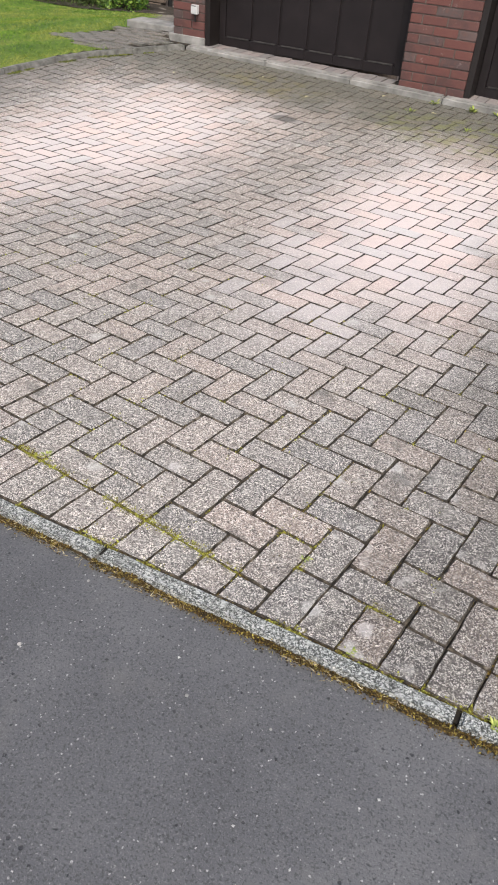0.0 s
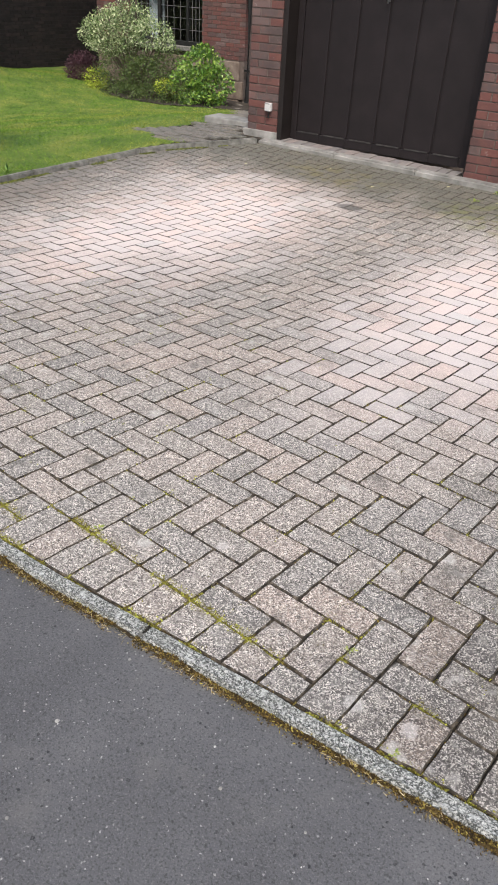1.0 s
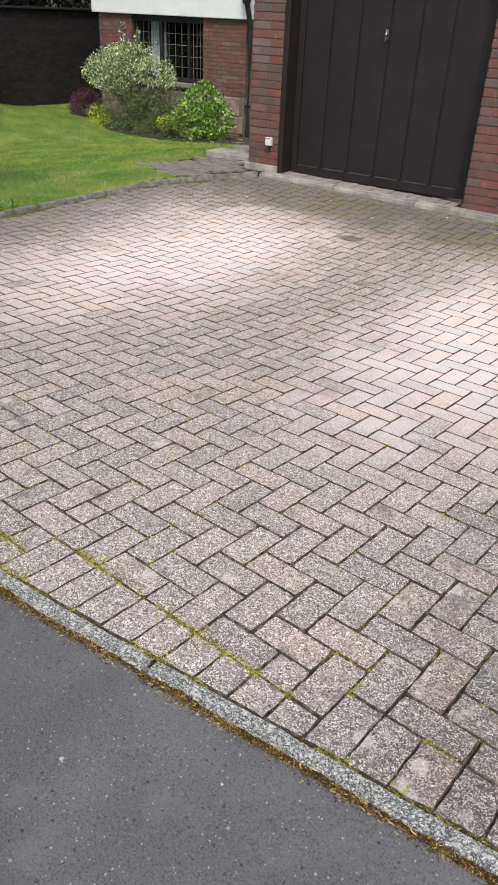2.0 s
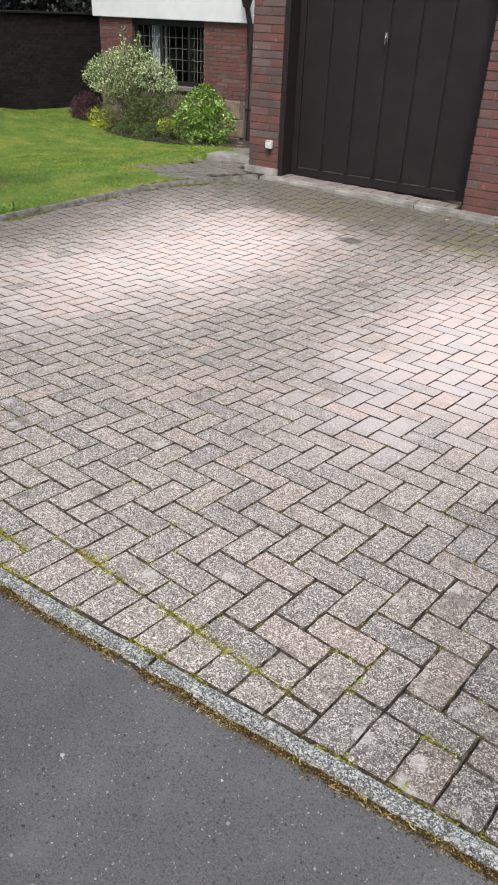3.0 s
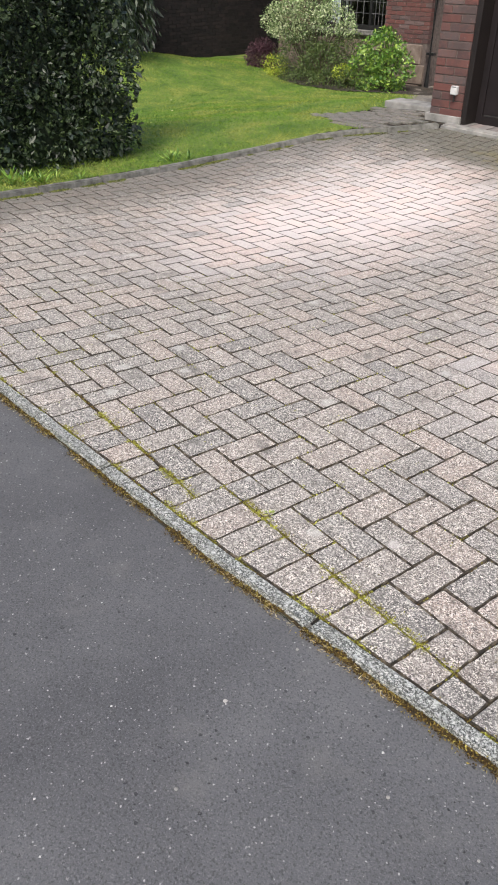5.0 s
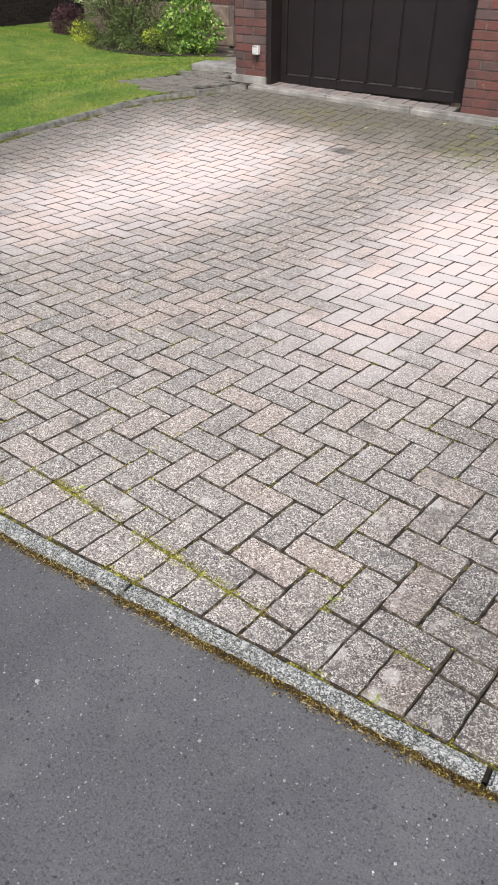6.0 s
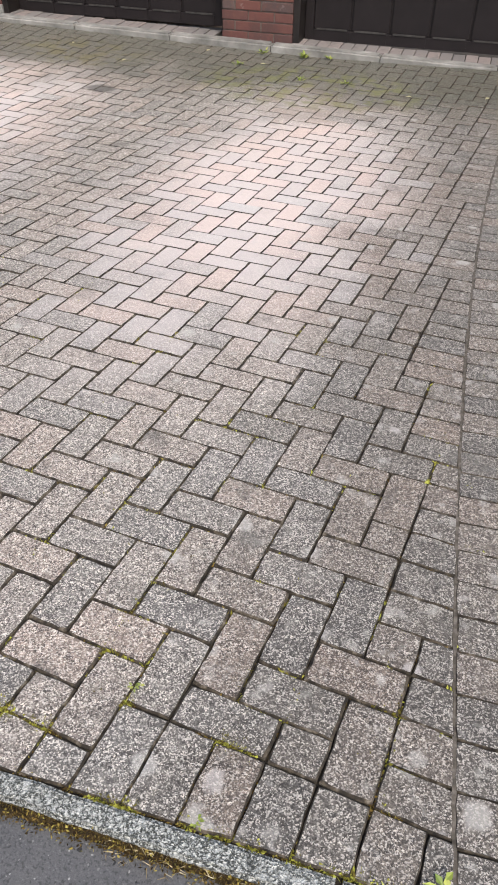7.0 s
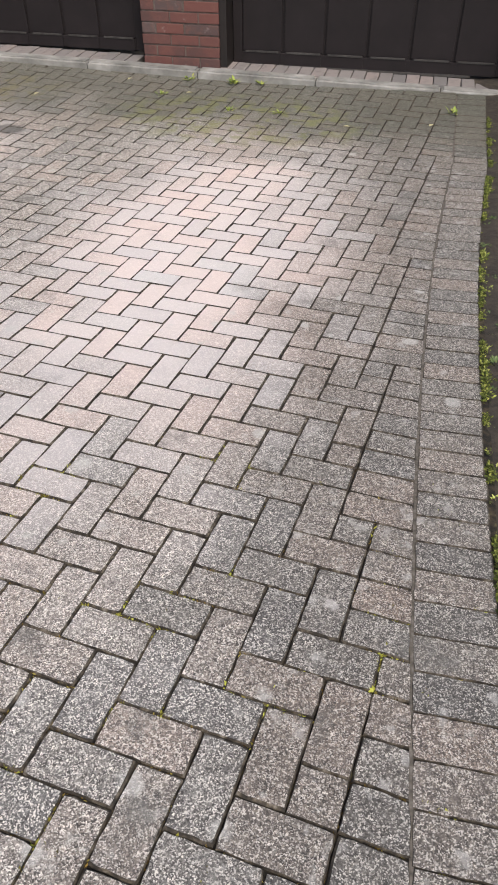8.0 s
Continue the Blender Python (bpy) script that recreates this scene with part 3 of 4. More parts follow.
# the threshold: concrete kerb stones with brick setts behind
xs = (-3.52, -2.62, -1.74, -0.855, 0.045, 0.95, 1.8)
for a, b in zip(xs, xs[1:]):
    bm = bmesh.new()
    block(bm, a + 0.004, b - 0.004, FRONT, FRONT + 0.115, -0.35, 0.0)
    bmesh.ops.subdivide_edges(bm, edges=[e for e in bm.edges if abs(e.verts[0].co.x - e.verts[1].co.x) > 0.1], cuts=10, use_grid_fill=True)
    bmesh.ops.bevel(bm, geom=[e for e in bm.edges if e.verts[0].co.z > -0.01 and e.verts[1].co.z > -0.01 and len(e.link_faces) == 2 and e.calc_face_angle(0) > 1], offset=0.014, segments=3, affect='EDGES')
    for v in bm.verts:
        v.co.z += top_z(v.co.x) + 0.004 * noise.noise((v.co.x * 6, v.co.y * 20, 2))
        v.co.y += 0.004 * noise.noise((v.co.x * 8, 3, v.co.z * 9))
    tagged(link_mesh("threshold_kerb", bm, M_THRESH), "worn pale concrete kerb before the garage doors", "threshold", "threshold kerbs")


def sett_material():
    m, nt, b = material("threshold_sett", 0.85)
    col = ramp(nt, any_random(nt, False), [(0, (0.15, 0.14, 0.135)), (0.4, (0.20, 0.178, 0.168)), (0.75, (0.225, 0.19, 0.176)), (1, (0.18, 0.17, 0.162))])
    col = mixed(nt, span(nt, grain(nt, 14, 5), 0.5, 0.7, 0, 0.6), col, (0.13, 0.12, 0.11))
    coloured(nt, b, col)
    relief(nt, b, grain(nt, 80, 5), 0.5, 0.003)
    return m


M_SETT = sett_material()
strip = tagged(box("threshold_bed", (-3.6, 1.6, FRONT + 0.1, DOOR_Y + 0.1, -0.4, -0.165), M_JOINT), "mortar bed of the brick setts at the doors", "threshold", kind="structure")
bm = bmesh.new()
block(bm, -0.047, 0.047, -0.105, 0.105, -0.05, 0, 0.005)
sett_me = bpy.data.meshes.new("sett")
bm.to_mesh(sett_me)
bm.free()
sett_me.materials.append(M_SETT)
for a, b in ((-3.38, -1.31), (-0.71, 1.45)):
    n = int((b - a) / 0.1)
    for i in range(n):
        ob = new("sett", sett_me)
        ob.parent = strip
        ob.matrix_basis = pose(a + 0.05 + i * 0.1, FRONT + 0.223, top_z(a + 0.05 + i * 0.1) - 0.004 + rng.uniform(-0.003, 0.003), rng.uniform(-0.6, 0.6), rng.uniform(-0.8, 0.8), rng.uniform(-1, 1))


def garage_door(x0, x1, name):
    """Dark up-and-over door: frame, leaf with six tall sunk panels, handle."""
    y = DOOR_Y
    low = top_z((x0 + x1) / 2)
    z0, z1 = low + 0.010, 2.05
    door = tagged(empty(name), "dark brown panelled up-and-over garage door, closed", "garage door", kind="structure")
    fw = 0.055
    # left jamb brought forward as a dark facing over the brick reveal
    part("jamb", quick((x0, x0 + fw, PF + 0.012, y + 0.06, low - 0.03, 2.1), 0.004), M_FRAME, door)
    part("jamb", quick((x1 - fw, x1, y - 0.06, y + 0.06, low - 0.03, 2.1), 0.004), M_FRAME, door)
    part("head", quick((x0, x1, y - 0.06, y + 0.06, 2.1, 2.3), 0.004), M_FRAME, door)
    a, b = x0 + fw + 0.006, x1 - fw - 0.006
    leaf = part("leaf", quick((a, b, y + 0.012, y + 0.04, z0, z1), 0.002), M_DOOR, door)
    stile, rail = 0.014, 0.085
    w = (b - a - 0.07 * 2 - 5 * stile) / 6
    part("stile", quick((a, a + 0.07, y - 0.008, y + 0.012, z0, z1), 0.004), M_DOOR, leaf)
    part("stile", quick((b - 0.07, b, y - 0.008, y + 0.012, z0, z1), 0.004), M_DOOR, leaf)
    x = a + 0.07
    for i in range(6):
        part("board", quick((x + stile / 2, x + w, y - 0.004, y + 0.012, z0 + rail + 0.004, z1 - rail), 0.004), M_DOOR, leaf)
        part("bottom_rail", sloped(x + 0.02, x + w - 0.01, y - 0.016, y + 0.012, z0, z0 + rail), M_DOOR, leaf)
        # pale strip that paints the light caught by the panel's lower edge
        part("ledge", quick((x + 0.03, x + w - 0.02, y - 0.022, y - 0.0155, z0 + rail - 0.006, z0 + rail + 0.008), 0.002), M_LITLEDGE, leaf, "ledge of the panel, coloured pale as if catching light")
        x += w + stile
    part("kick_rail", quick((a + 0.07, b - 0.07, y - 0.010, y + 0.012, z0, z0 + rail - 0.006), 0.003), M_DOOR, leaf)
    part("top_rail", quick((a + 0.07, b - 0.07, y - 0.008, y + 0.012, z1 - rail, z1), 0.004), M_DOOR, leaf)
    handle = part("handle", handle_mesh((a + b) / 2 - 0.02, y - 0.01, 1.27), M_CHROME, door, "small chrome turn handle")
    return door


def quick(dims, bevel=0.0):
    bm = bmesh.new()
    block(bm, *dims, bevel)
    return bm


def sloped(x0, x1, y0, y1, z0, z1):
    bm = bmesh.new()
    for v in block(bm, x0, x1, y0, y1, z0, z1):
        if v.co.z > (z0 + z1) / 2 and v.co.y > (y0 + y1) / 2:
            v.co.z += 0.012
    return bm


def handle_mesh(x, y, z):
    bm = bmesh.new()
    block(bm, x - 0.011, x + 0.011, y - 0.005, y, z - 0.04, z + 0.04, 0.003)
    tube(bm, [(x, y - 0.004, z), (x, y - 0.035, z)], [0.01, 0.009], 10)
    tube(bm, [(x, y - 0.033, z + 0.045), (x, y - 0.036, z), (x - 0.004, y - 0.03, z - 0.055)], [0.008, 0.01, 0.007], 8)
    return bm


garage_door(-3.385, -1.31, "door_1")
garage_door(-0.71, 1.45, "door_2")

# weatherproof box with its conduit on the west pier
sx = tagged(empty("junction_box"), "small white weatherproof socket box on the brick pier", "socket box")
body = part("body", quick((-3.515, -3.445, PF - 0.05, PF - 0.002, 0.195, 0.275), 0.008), M_PLASTIC, sx)
part("cover", quick((-3.509, -3.451, PF - 0.058, PF - 0.05, 0.201, 0.262), 0.004), M_PLASTIC, body)
part("hinge", quick((-3.505, -3.455, PF - 0.056, PF - 0.05, 0.264, 0.272), 0.002), M_LEAD, body, "grey hinge strip")
bm = bmesh.new()
tube(bm, [(-3.48, PF - 0.02, 0.197), (-3.48, PF - 0.02, 0.13)], [0.008, 0.008], 8)
part("gland", bm, M_BLACK, sx, "black cable gland")

# ---------------------------------------------------------------- house, on lower ground behind the garage
WY = 12.27
WIN = (-11.19, -9.25, 0.03, 1.20)
HX0, HX1, HBASE, HTOP = -12.14, -8.185, -1.75, 1.255
bm = bmesh.new()
block(bm, HX0 + 0.012, WIN[0] - 0.006, WY + 0.008, WY + 0.3, HBASE, HTOP)
block(bm, WIN[1] + 0.006, HX1 - 0.006, WY + 0.008, WY + 0.3, HBASE, HTOP)
block(bm, WIN[0] - 0.006, WIN[1] + 0.006, WY + 0.008, WY + 0.3, HBASE, WIN[2] - 0.07)
wall = tagged(link_mesh("wall_house", bm, M_MORTAR), "red brick house wall over a pale stone plinth", "brick wall", kind="structure")
lay_bricks(wall, HX0, HX1, WY, -0.114, HTOP - 0.01, 0.1, (WIN[0], WIN[1], WIN[2] - 0.09, 1.4))
for row in range(4):
    x = HX0 - 0.3 * (row % 2)
    z = -1.525 + 0.349 * row
    while x < HX1 - 0.05:
        a, b = max(x, HX0), min(x + 0.68, HX1)
        x += 0.697
        if b - a > 0.08:
            part("plinth_stone", quick((a, b - 0.012, WY - 0.045, WY + 0.1, z, z + 0.335), 0.012), M_PLINTH, wall)
tagged(box("wall_house_return", (HX0 + 0.012, -11.9, WY + 0.3, 20.0, HBASE, HTOP), M_MORTAR), "brick side wall of the house", "wall", kind="structure")
tagged(box("wall_house_side", (-8.45, HX1 - 0.006, WY + 0.31, 20.0, HBASE, HTOP), M_MORTAR), "brick return wall at the porch", "wall", kind="structure")
tagged(box("wall_porch", (HX1, -3.75, 13.6, 13.8, HBASE, 4.0), M_MORTAR), "brick wall at the back of the porch", "wall", kind="structure")
tagged(box("wall_upper_render", (HX0 - 0.11, HX1 + 0.06, WY - 0.09, 20.0, HTOP + 0.002, 5.7), M_WHITE, bevel=0.015), "white rendered upper wall overhanging the brick", "wall", kind="structure")
tagged(box("floor_house", (-11.9, -8.45, WY + 0.3, 19.8, -1.2, -1.1), M_ROOM), "floor of the dim room", "floor", kind="structure")
tagged(box("wall_room_back", (-11.9, -8.45, 16.2, 16.35, -1.1, HTOP), M_ROOM), "dim room wall behind the window", "wall", kind="structure")

win = tagged(empty("window_1"), "dark framed leaded window with a pale curtain", "window", kind="structure")
a, b, c, d = WIN
wy = WY + 0.09
part("window_frame", quick((a, b, wy, wy + 0.09, c, c + 0.085), 0.006), M_BLACK, win)
part("window_frame", quick((a, b, wy, wy + 0.09, d - 0.06, d + 0.05), 0.006), M_BLACK, win)
for x, w in ((a, 0.075), (a + 0.70, 0.07), (a + 1.46, 0.05), (b - 0.075, 0.075)):
    part("mullion", quick((x, x + w, wy + 0.003, wy + 0.087, c + 0.085, d - 0.06), 0.006), M_BLACK, win)
for x0, x1 in ((a + 0.075, a + 0.70), (a + 0.77, a + 1.46), (a + 1.51, b - 0.075)):
    g = part("pane", quick((x0, x1, wy + 0.04, wy + 0.046, c + 0.085, d - 0.06)), M_GLASS, win)
    g.visible_shadow = False
    nx = 4
    for i in range(1, nx):
        xx = x0 + (x1 - x0) * i / nx
        part("lead", quick((xx - 0.0035, xx + 0.0035, wy + 0.034, wy + 0.040, c + 0.085, d - 0.06)), M_LEAD, g)
    for i in range(1, 5):
        zz = c + 0.085 + (d - c - 0.145) * i / 5
        part("lead", quick((x0, x1, wy + 0.0343, wy + 0.0397, zz - 0.0035, zz + 0.0035)), M_LEAD, g)
part("window_sill", quick((a - 0.09, b + 0.09, WY - 0.08, wy, c - 0.085, c), 0.012), M_EDGE, win, "weathered stone window sill")
cur = tagged(empty("curtain"), "pale grey curtain hanging inside the window", "curtain")
bm = bmesh.new()
prev = None
for i in range(41):
    x = a + 0.30 + 0.42 * i / 40
    y = wy + 0.22 + 0.034 * math.sin(i * 1.05)
    q = (bm.verts.new((x, y, c + 0.0)), bm.verts.new((x, y, d)))
    if prev:
        bm.faces.new((prev[0], q[0], q[1], prev[1]))
    prev = q
ob = part("cloth", bm, M_CURTAIN, cur)
so = ob.modifiers.new("thick", 'SOLIDIFY')
so.thickness = 0.005

pipe = tagged(empty("downpipe"), "black plastic rainwater downpipe at the house corner", "downpipe")
bm = bmesh.new()
tube(bm, [(-8.075, WY - 0.19, 1.55), (-8.075, WY - 0.09, 1.30), (-8.075, WY - 0.03, 1.09), (-8.075, WY - 0.03, -0.93), (-8.075, WY - 0.15, -1.1)], [0.05] * 5, 12)
part("pipe", bm, M_BLACK, pipe)
for z in (1.0, -0.3):
    part("bracket", quick((-8.16, -7.99, WY - 0.045, WY + 0.045, z, z + 0.045), 0.006), M_BLACK, pipe)
bm = bmesh.new()
tube(bm, [(-8.075, WY - 0.2, 1.52), (-8.075, WY - 0.2, 1.645), (-8.075, WY - 0.2, 1.80)], [0.07, 0.108, 0.116], 12)
part("hopper", bm, M_BLACK, pipe)

# ---------------------------------------------------------------- lawn, edging, path, step
def lawn_z(x, y):
    """Level with the drive at its edge, falling towards the house, with a bank on the west; heights fitted to the
    camera's view.
    """
    e = edge_x(min(y, 6.0))
    base = ground_z(e, y) + 0.035
    f = max(0.0, min(1.0, (e - x - 0.6) / 6.2))
    f = f * f * (3 - 2 * f) * 0.55 + f * 0.45
    z = base * (1 - f) - 0.86 * f - 0.16 * max(0.0, y - 6.5) * (1 - f)
    z += 0.60 * math.exp(-((x + 12.9) / 2.0) ** 2 - ((y - 7.6) / 3.1) ** 2)
    return z + 0.02 * noise.noise((x * 0.9, y * 0.9, 0)) + 0.008 * noise.noise((x * 4, y * 4, 0))


def on_path(x, y):
    w = 0.05 * noise.noise((x * 3, y * 3, 4))
    return y > 5.06 + 0.43 * max(0.0, -4.41 - x) + w and x > -5.0 + (y - 5.3) * 0.8 + w and y < 6.3


def on_bed(x, y):
    """The planting bed along the house."""
    return 10.45 + 0.16 * (x + 9.3) ** 2 + 0.12 * noise.noise((x * 1.7, y * 1.7, 2)) < y < 12.3 and -11.9 < x < -7.3


def on_lawn(x, y):
    return x < edge_x(y) - 0.055 and not on_path(x, y) and not on_bed(x, y) and not (y > 12.1 and x > -12.3) and not (y > 6.25 and x > -4.5 - 0.62 * (y - 6.27))


tagged(sheet("lawn", M_LAWN, -15.2, -3.6, -3.0, 14.0, 190, 300, lawn_z, on_lawn), "mown green lawn with dry yellowish patches", "lawn", kind="structure")
tagged(sheet("planting_bed", M_SOIL, -12.0, -7.2, 10.2, 12.4, 60, 40, lambda x, y: lawn_z(x, y) + 0.012 + 0.03 * noise.noise((x * 4, y * 4, 1)), lambda x, y: on_bed(x, y) or on_bed(x, y - 0.08)), "dark earth bed under the shrubs", "soil", kind="structure")
tagged(sheet("path_bed", M_JOINT, -5.2, -3.45, 5.0, 6.3, 40, 40, lambda x, y: lawn_z(x, y) - 0.012, lambda x, y: x < edge_x(min(y, 6.0)) - 0.02), "soil bed under the path blocks", "path", kind="structure")
vs, fs = [], []
n = 0
while n < 150000:
    x, y = -3.7 - 11.0 * rng.random() ** 1.5, rng.uniform(0.8, 12.4)
    jx, jy = rng.gauss(0, 0.035), rng.gauss(0, 0.035)
    if not on_lawn(x + jx, y + jy) or x > edge_x(y) - 0.05 or (y < 2.0 and x < -7) :
        n += 0.5
        continue
    n += 1
    edge = max(0.0, 1 - (edge_x(y) - x) / 0.35)
    L = rng.uniform(0.018, 0.04) * (1 + 0.9 * edge * rng.random())
    blade_at(vs, fs, Vector((x, y, lawn_z(x, y) - 0.003)), L, 0.0065 + 0.0006 * (edge_x(y) - x), rand_dir(0.35, 0.95))
tagged(mesh_from("grass", vs, fs, M_GRASS), "short mown grass blades, longer at the edging", "grass", kind="stuff")

y = -2.6
while y < 5.58:
    L = min(0.6, 5.61 - y)
    bm = bmesh.new()
    block(bm, -0.05, 0.0, 0.004, L - 0.004, -0.15, 0.045)
    bmesh.ops.subdivide_edges(bm, edges=[e for e in bm.edges if abs(e.verts[0].co.y - e.verts[1].co.y) > 0.1], cuts=6, use_grid_fill=True)
    bmesh.ops.bevel(bm, geom=[e for e in bm.edges if e.verts[0].co.z > 0.04 and e.verts[1].co.z > 0.04 and len(e.link_faces) == 2 and e.calc_face_angle(0) > 1], offset=0.01, segments=2, affect='EDGES')
    for v in bm.verts:
        yy = v.co.y + y
        v.co.x += edge_x(yy) + 0.004 * noise.noise((yy * 7, v.co.z * 8, 0))
        v.co.z += ground_z(edge_x(yy), yy) + 0.005 * noise.noise((yy * 5, v.co.x * 9, 1))
        v.co.y = yy
    tagged(link_mesh("lawn_edging", bm, M_EDGE), "weathered grey concrete edging along the lawn", "edging", "lawn edgings")
    y += L

path = bpy.data.objects["path_bed"]
pm = {}
for r in range(11):
    for k in range(10):
        x = -5.0 + k * 0.203 + (0.1 if r % 2 else 0)
        y = 5.06 + r * 0.092
        if not on_path(x, y + 0.02) or x > edge_x(min(y, 6)) - 0.15 or y > 5.95 or (x > -3.85 and y > 5.66):
            continue
        if 0 not in pm:
            bm = bmesh.new()
            block(bm, -0.098, 0.098, -0.043, 0.043, -0.05, 0, 0.006)
            me = bpy.data.meshes.new("paver")
            bm.to_mesh(me)
            bm.free()
            me.materials.append(M_PAVER)
            pm[0] = me
        ob = new("paver", pm[0])
        ob.parent = path
        ob.matrix_basis = pose(x, y, lawn_z(x, y) + 0.006 + rng.uniform(-0.003, 0.003), rng.uniform(-1, 1), rng.uniform(-1, 1), rng.uniform(-1.5, 1.5))
tagged(box("porch_step", (-4.50, -3.77, 5.98, 6.26, -0.35, 0.0), M_THRESH, bevel=0.012), "pale concrete slab step at the porch", "step", kind="structure")
tagged(sheet("side_path", M_GRAVEL, -8.2, -3.77, 6.27, 13.7, 30, 60, lambda x, y: lawn_z(x, y) + 0.004, lambda x, y: x > -4.6 - 0.62 * (y - 6.27)), "trodden pale gravel path falling beside the garage to the house", "path", kind="structure")

# ---------------------------------------------------------------- garden wall beyond the lawn, deep shade put into its colour
bm = bmesh.new()
block(bm, -14.7, -14.46, 5.4, 19.7, -1.7, 1.25)
garden = tagged(link_mesh("wall_garden", bm, M_SHADEMORTAR), "tall brick garden wall beyond the lawn, coloured dark for shade", "garden wall", kind="structure")
bm = bmesh.new()
row, z = 0, -1.4
while z < 1.22:
    y = 5.4 - 0.1125 * (row % 2)
    while y < 19.6:
        a, b = max(y, 5.4), min(y + 0.215, 19.7)
        d = rng.uniform(0, 0.006)
        block(bm, -14.48, -14.445 + d, a, b, z, z + 0.065)
        y += 0.225
    z += 0.075
    row += 1
tagged(part("bricks", bm, M_SHADEBRICK, garden), "bricks coloured dark brown as if in deep shade", kind="stuff")
part("pier", quick((-14.48, -14.33, 10.03, 10.42, -1.4, 1.258), 0.009), M_SHADEBRICK, garden)
part("coping", quick((-14.73, -14.37, 5.4, 19.7, 1.25, 1.296), 0.009), M_SHADECOPING, garden)


# ---------------------------------------------------------------- plants
def foliage(blobs, count, length, width, shell=0.55, droop=0.0, out=0.8):
    """Leaves through and over a group of rounded clumps, denser at their skins."""
    vs, fs = [], []
    weights = [rx * ry + ry * rz + rx * rz for _, (rx, ry, rz) in blobs]
    for _ in range(count):
        (cx, cy, cz), (rx, ry, rz) = rng.choices(blobs, weights)[0]
        d = rand_dir()
        r = (shell + (1 - shell) * rng.random()) * (1 + 0.22 * noise.noise((cx + d.x * 2.3, cy + d.y * 2.3, cz + d.z * 2.3 + 4)))
        p = Vector((cx + d.x * rx * r, cy + d.y * ry * r, cz + d.z * rz * r))
        way = (d * out + rand_dir() * 0.9 + Vector((0, 0, -droop)))
        s = rng.uniform(0.65, 1.25)
        leaf_at(vs, fs, p, length * s, width * s, way, rand_dir(0.2, 1), rng.uniform(0.05, 0.5))
    return vs, fs


def stems(base, tips, r0, r1):
    bm = bmesh.new()
    for t in tips:
        b = Vector(base) + Vector((rng.uniform(-0.06, 0.06), rng.uniform(-0.06, 0.06), 0))
        t = Vector(t)
        m = b.lerp(t, 0.5) + Vector((rng.uniform(-0.06, 0.06), rng.uniform(-0.06, 0.06), 0.04))
        tube(bm, [b, m, t], [r0, (r0 + r1) / 2, r1], 6)
    return bm


def shrub(name, label, category, blobs, count, length, width, mat, base, **kw):
    s = tagged(empty(name), label, category)
    tips = [(c[0] + rng.uniform(-0.5, 0.5) * r[0], c[1] + rng.uniform(-0.5, 0.5) * r[1], c[2] + 0.4 * r[2]) for c, r in blobs for _ in range(3)]
    part("woody_frame", stems(base, tips, 0.02, 0.007), M_BARK, s)
    v, f = foliage(blobs, count, length, width, **kw)
    mesh_from("foliage", v, f, mat, s)
    return s


shrub("variegated_shrub", "tall rounded shrub with cream-edged pale green leaves", "shrub",
      [((-10.695, 11.269, 0.312), (0.682, 0.62, 0.372)), ((-10.386, 11.347, 0.498), (0.558, 0.542, 0.31)), ((-11.207, 11.269, 0.188), (0.372, 0.434, 0.31)), ((-9.812, 11.347, 0.25), (0.465, 0.434, 0.295)), ((-10.556, 11.269, 0.901), (0.054, 0.054, 0.248)), ((-10.2, 11.347, 0.839), (0.054, 0.054, 0.186)), ((-9.424, 11.269, 0.126), (0.217, 0.217, 0.139)), ((-10.665, 11.114, 0.033), (0.558, 0.465, 0.217))],
      8500, 0.048, 0.025, M_VARIEG, (-10.355, 11.424, -0.928))
shrub("lower_shrub", "twiggy olive-green lower growth under the tall shrub", "shrub",
      [((-10.432, 11.114, -0.385), (0.589, 0.527, 0.496)), ((-9.812, 11.114, -0.463), (0.589, 0.496, 0.434)), ((-9.347, 11.269, -0.339), (0.465, 0.465, 0.434))],
      7000, 0.045, 0.022, M_LOWLEAF, (-10.044, 11.347, -0.928))
shrub("ground_cover", "low dark green ground cover at the lawn's edge", "plant",
      [((-10.044, 10.727, -0.819), (0.62, 0.341, 0.232)), ((-9.347, 10.804, -0.773), (0.558, 0.388, 0.295)), ((-8.805, 10.882, -0.742), (0.388, 0.388, 0.31))],
      4500, 0.039, 0.024, M_LOWLEAF, (-9.579, 11.037, -1.005))
shrub("laurel_shrub", "glossy bright green rounded shrub beside the porch", "shrub",
      [((-8.526, 11.269, -0.215), (0.48, 0.465, 0.341)), ((-8.184, 11.192, -0.432), (0.449, 0.434, 0.341)), ((-8.805, 11.192, -0.525), (0.388, 0.403, 0.31)), ((-8.526, 11.316, 0.064), (0.202, 0.217, 0.139)), ((-8.34, 11.114, -0.773), (0.496, 0.403, 0.217))],
      4250, 0.070, 0.039, M_LAUREL, (-8.417, 11.347, -0.959))
shrub("purple_shrub", "small clipped round shrub with dark purple leaves", "shrub",
      [((-11.843, 11.424, -0.587), (0.388, 0.388, 0.372))], 6500, 0.034, 0.025, M_PURPLE, (-11.843, 11.502, -0.928))
shrub("yellow_shrub", "small shrub with bright lime-yellow leaves", "shrub",
      [((-11.099, 11.068, -0.649), (0.279, 0.264, 0.232)), ((-10.913, 10.882, -0.804), (0.217, 0.217, 0.171))], 1625, 0.039, 0.024, M_YELLOW, (-11.068, 11.114, -0.928))
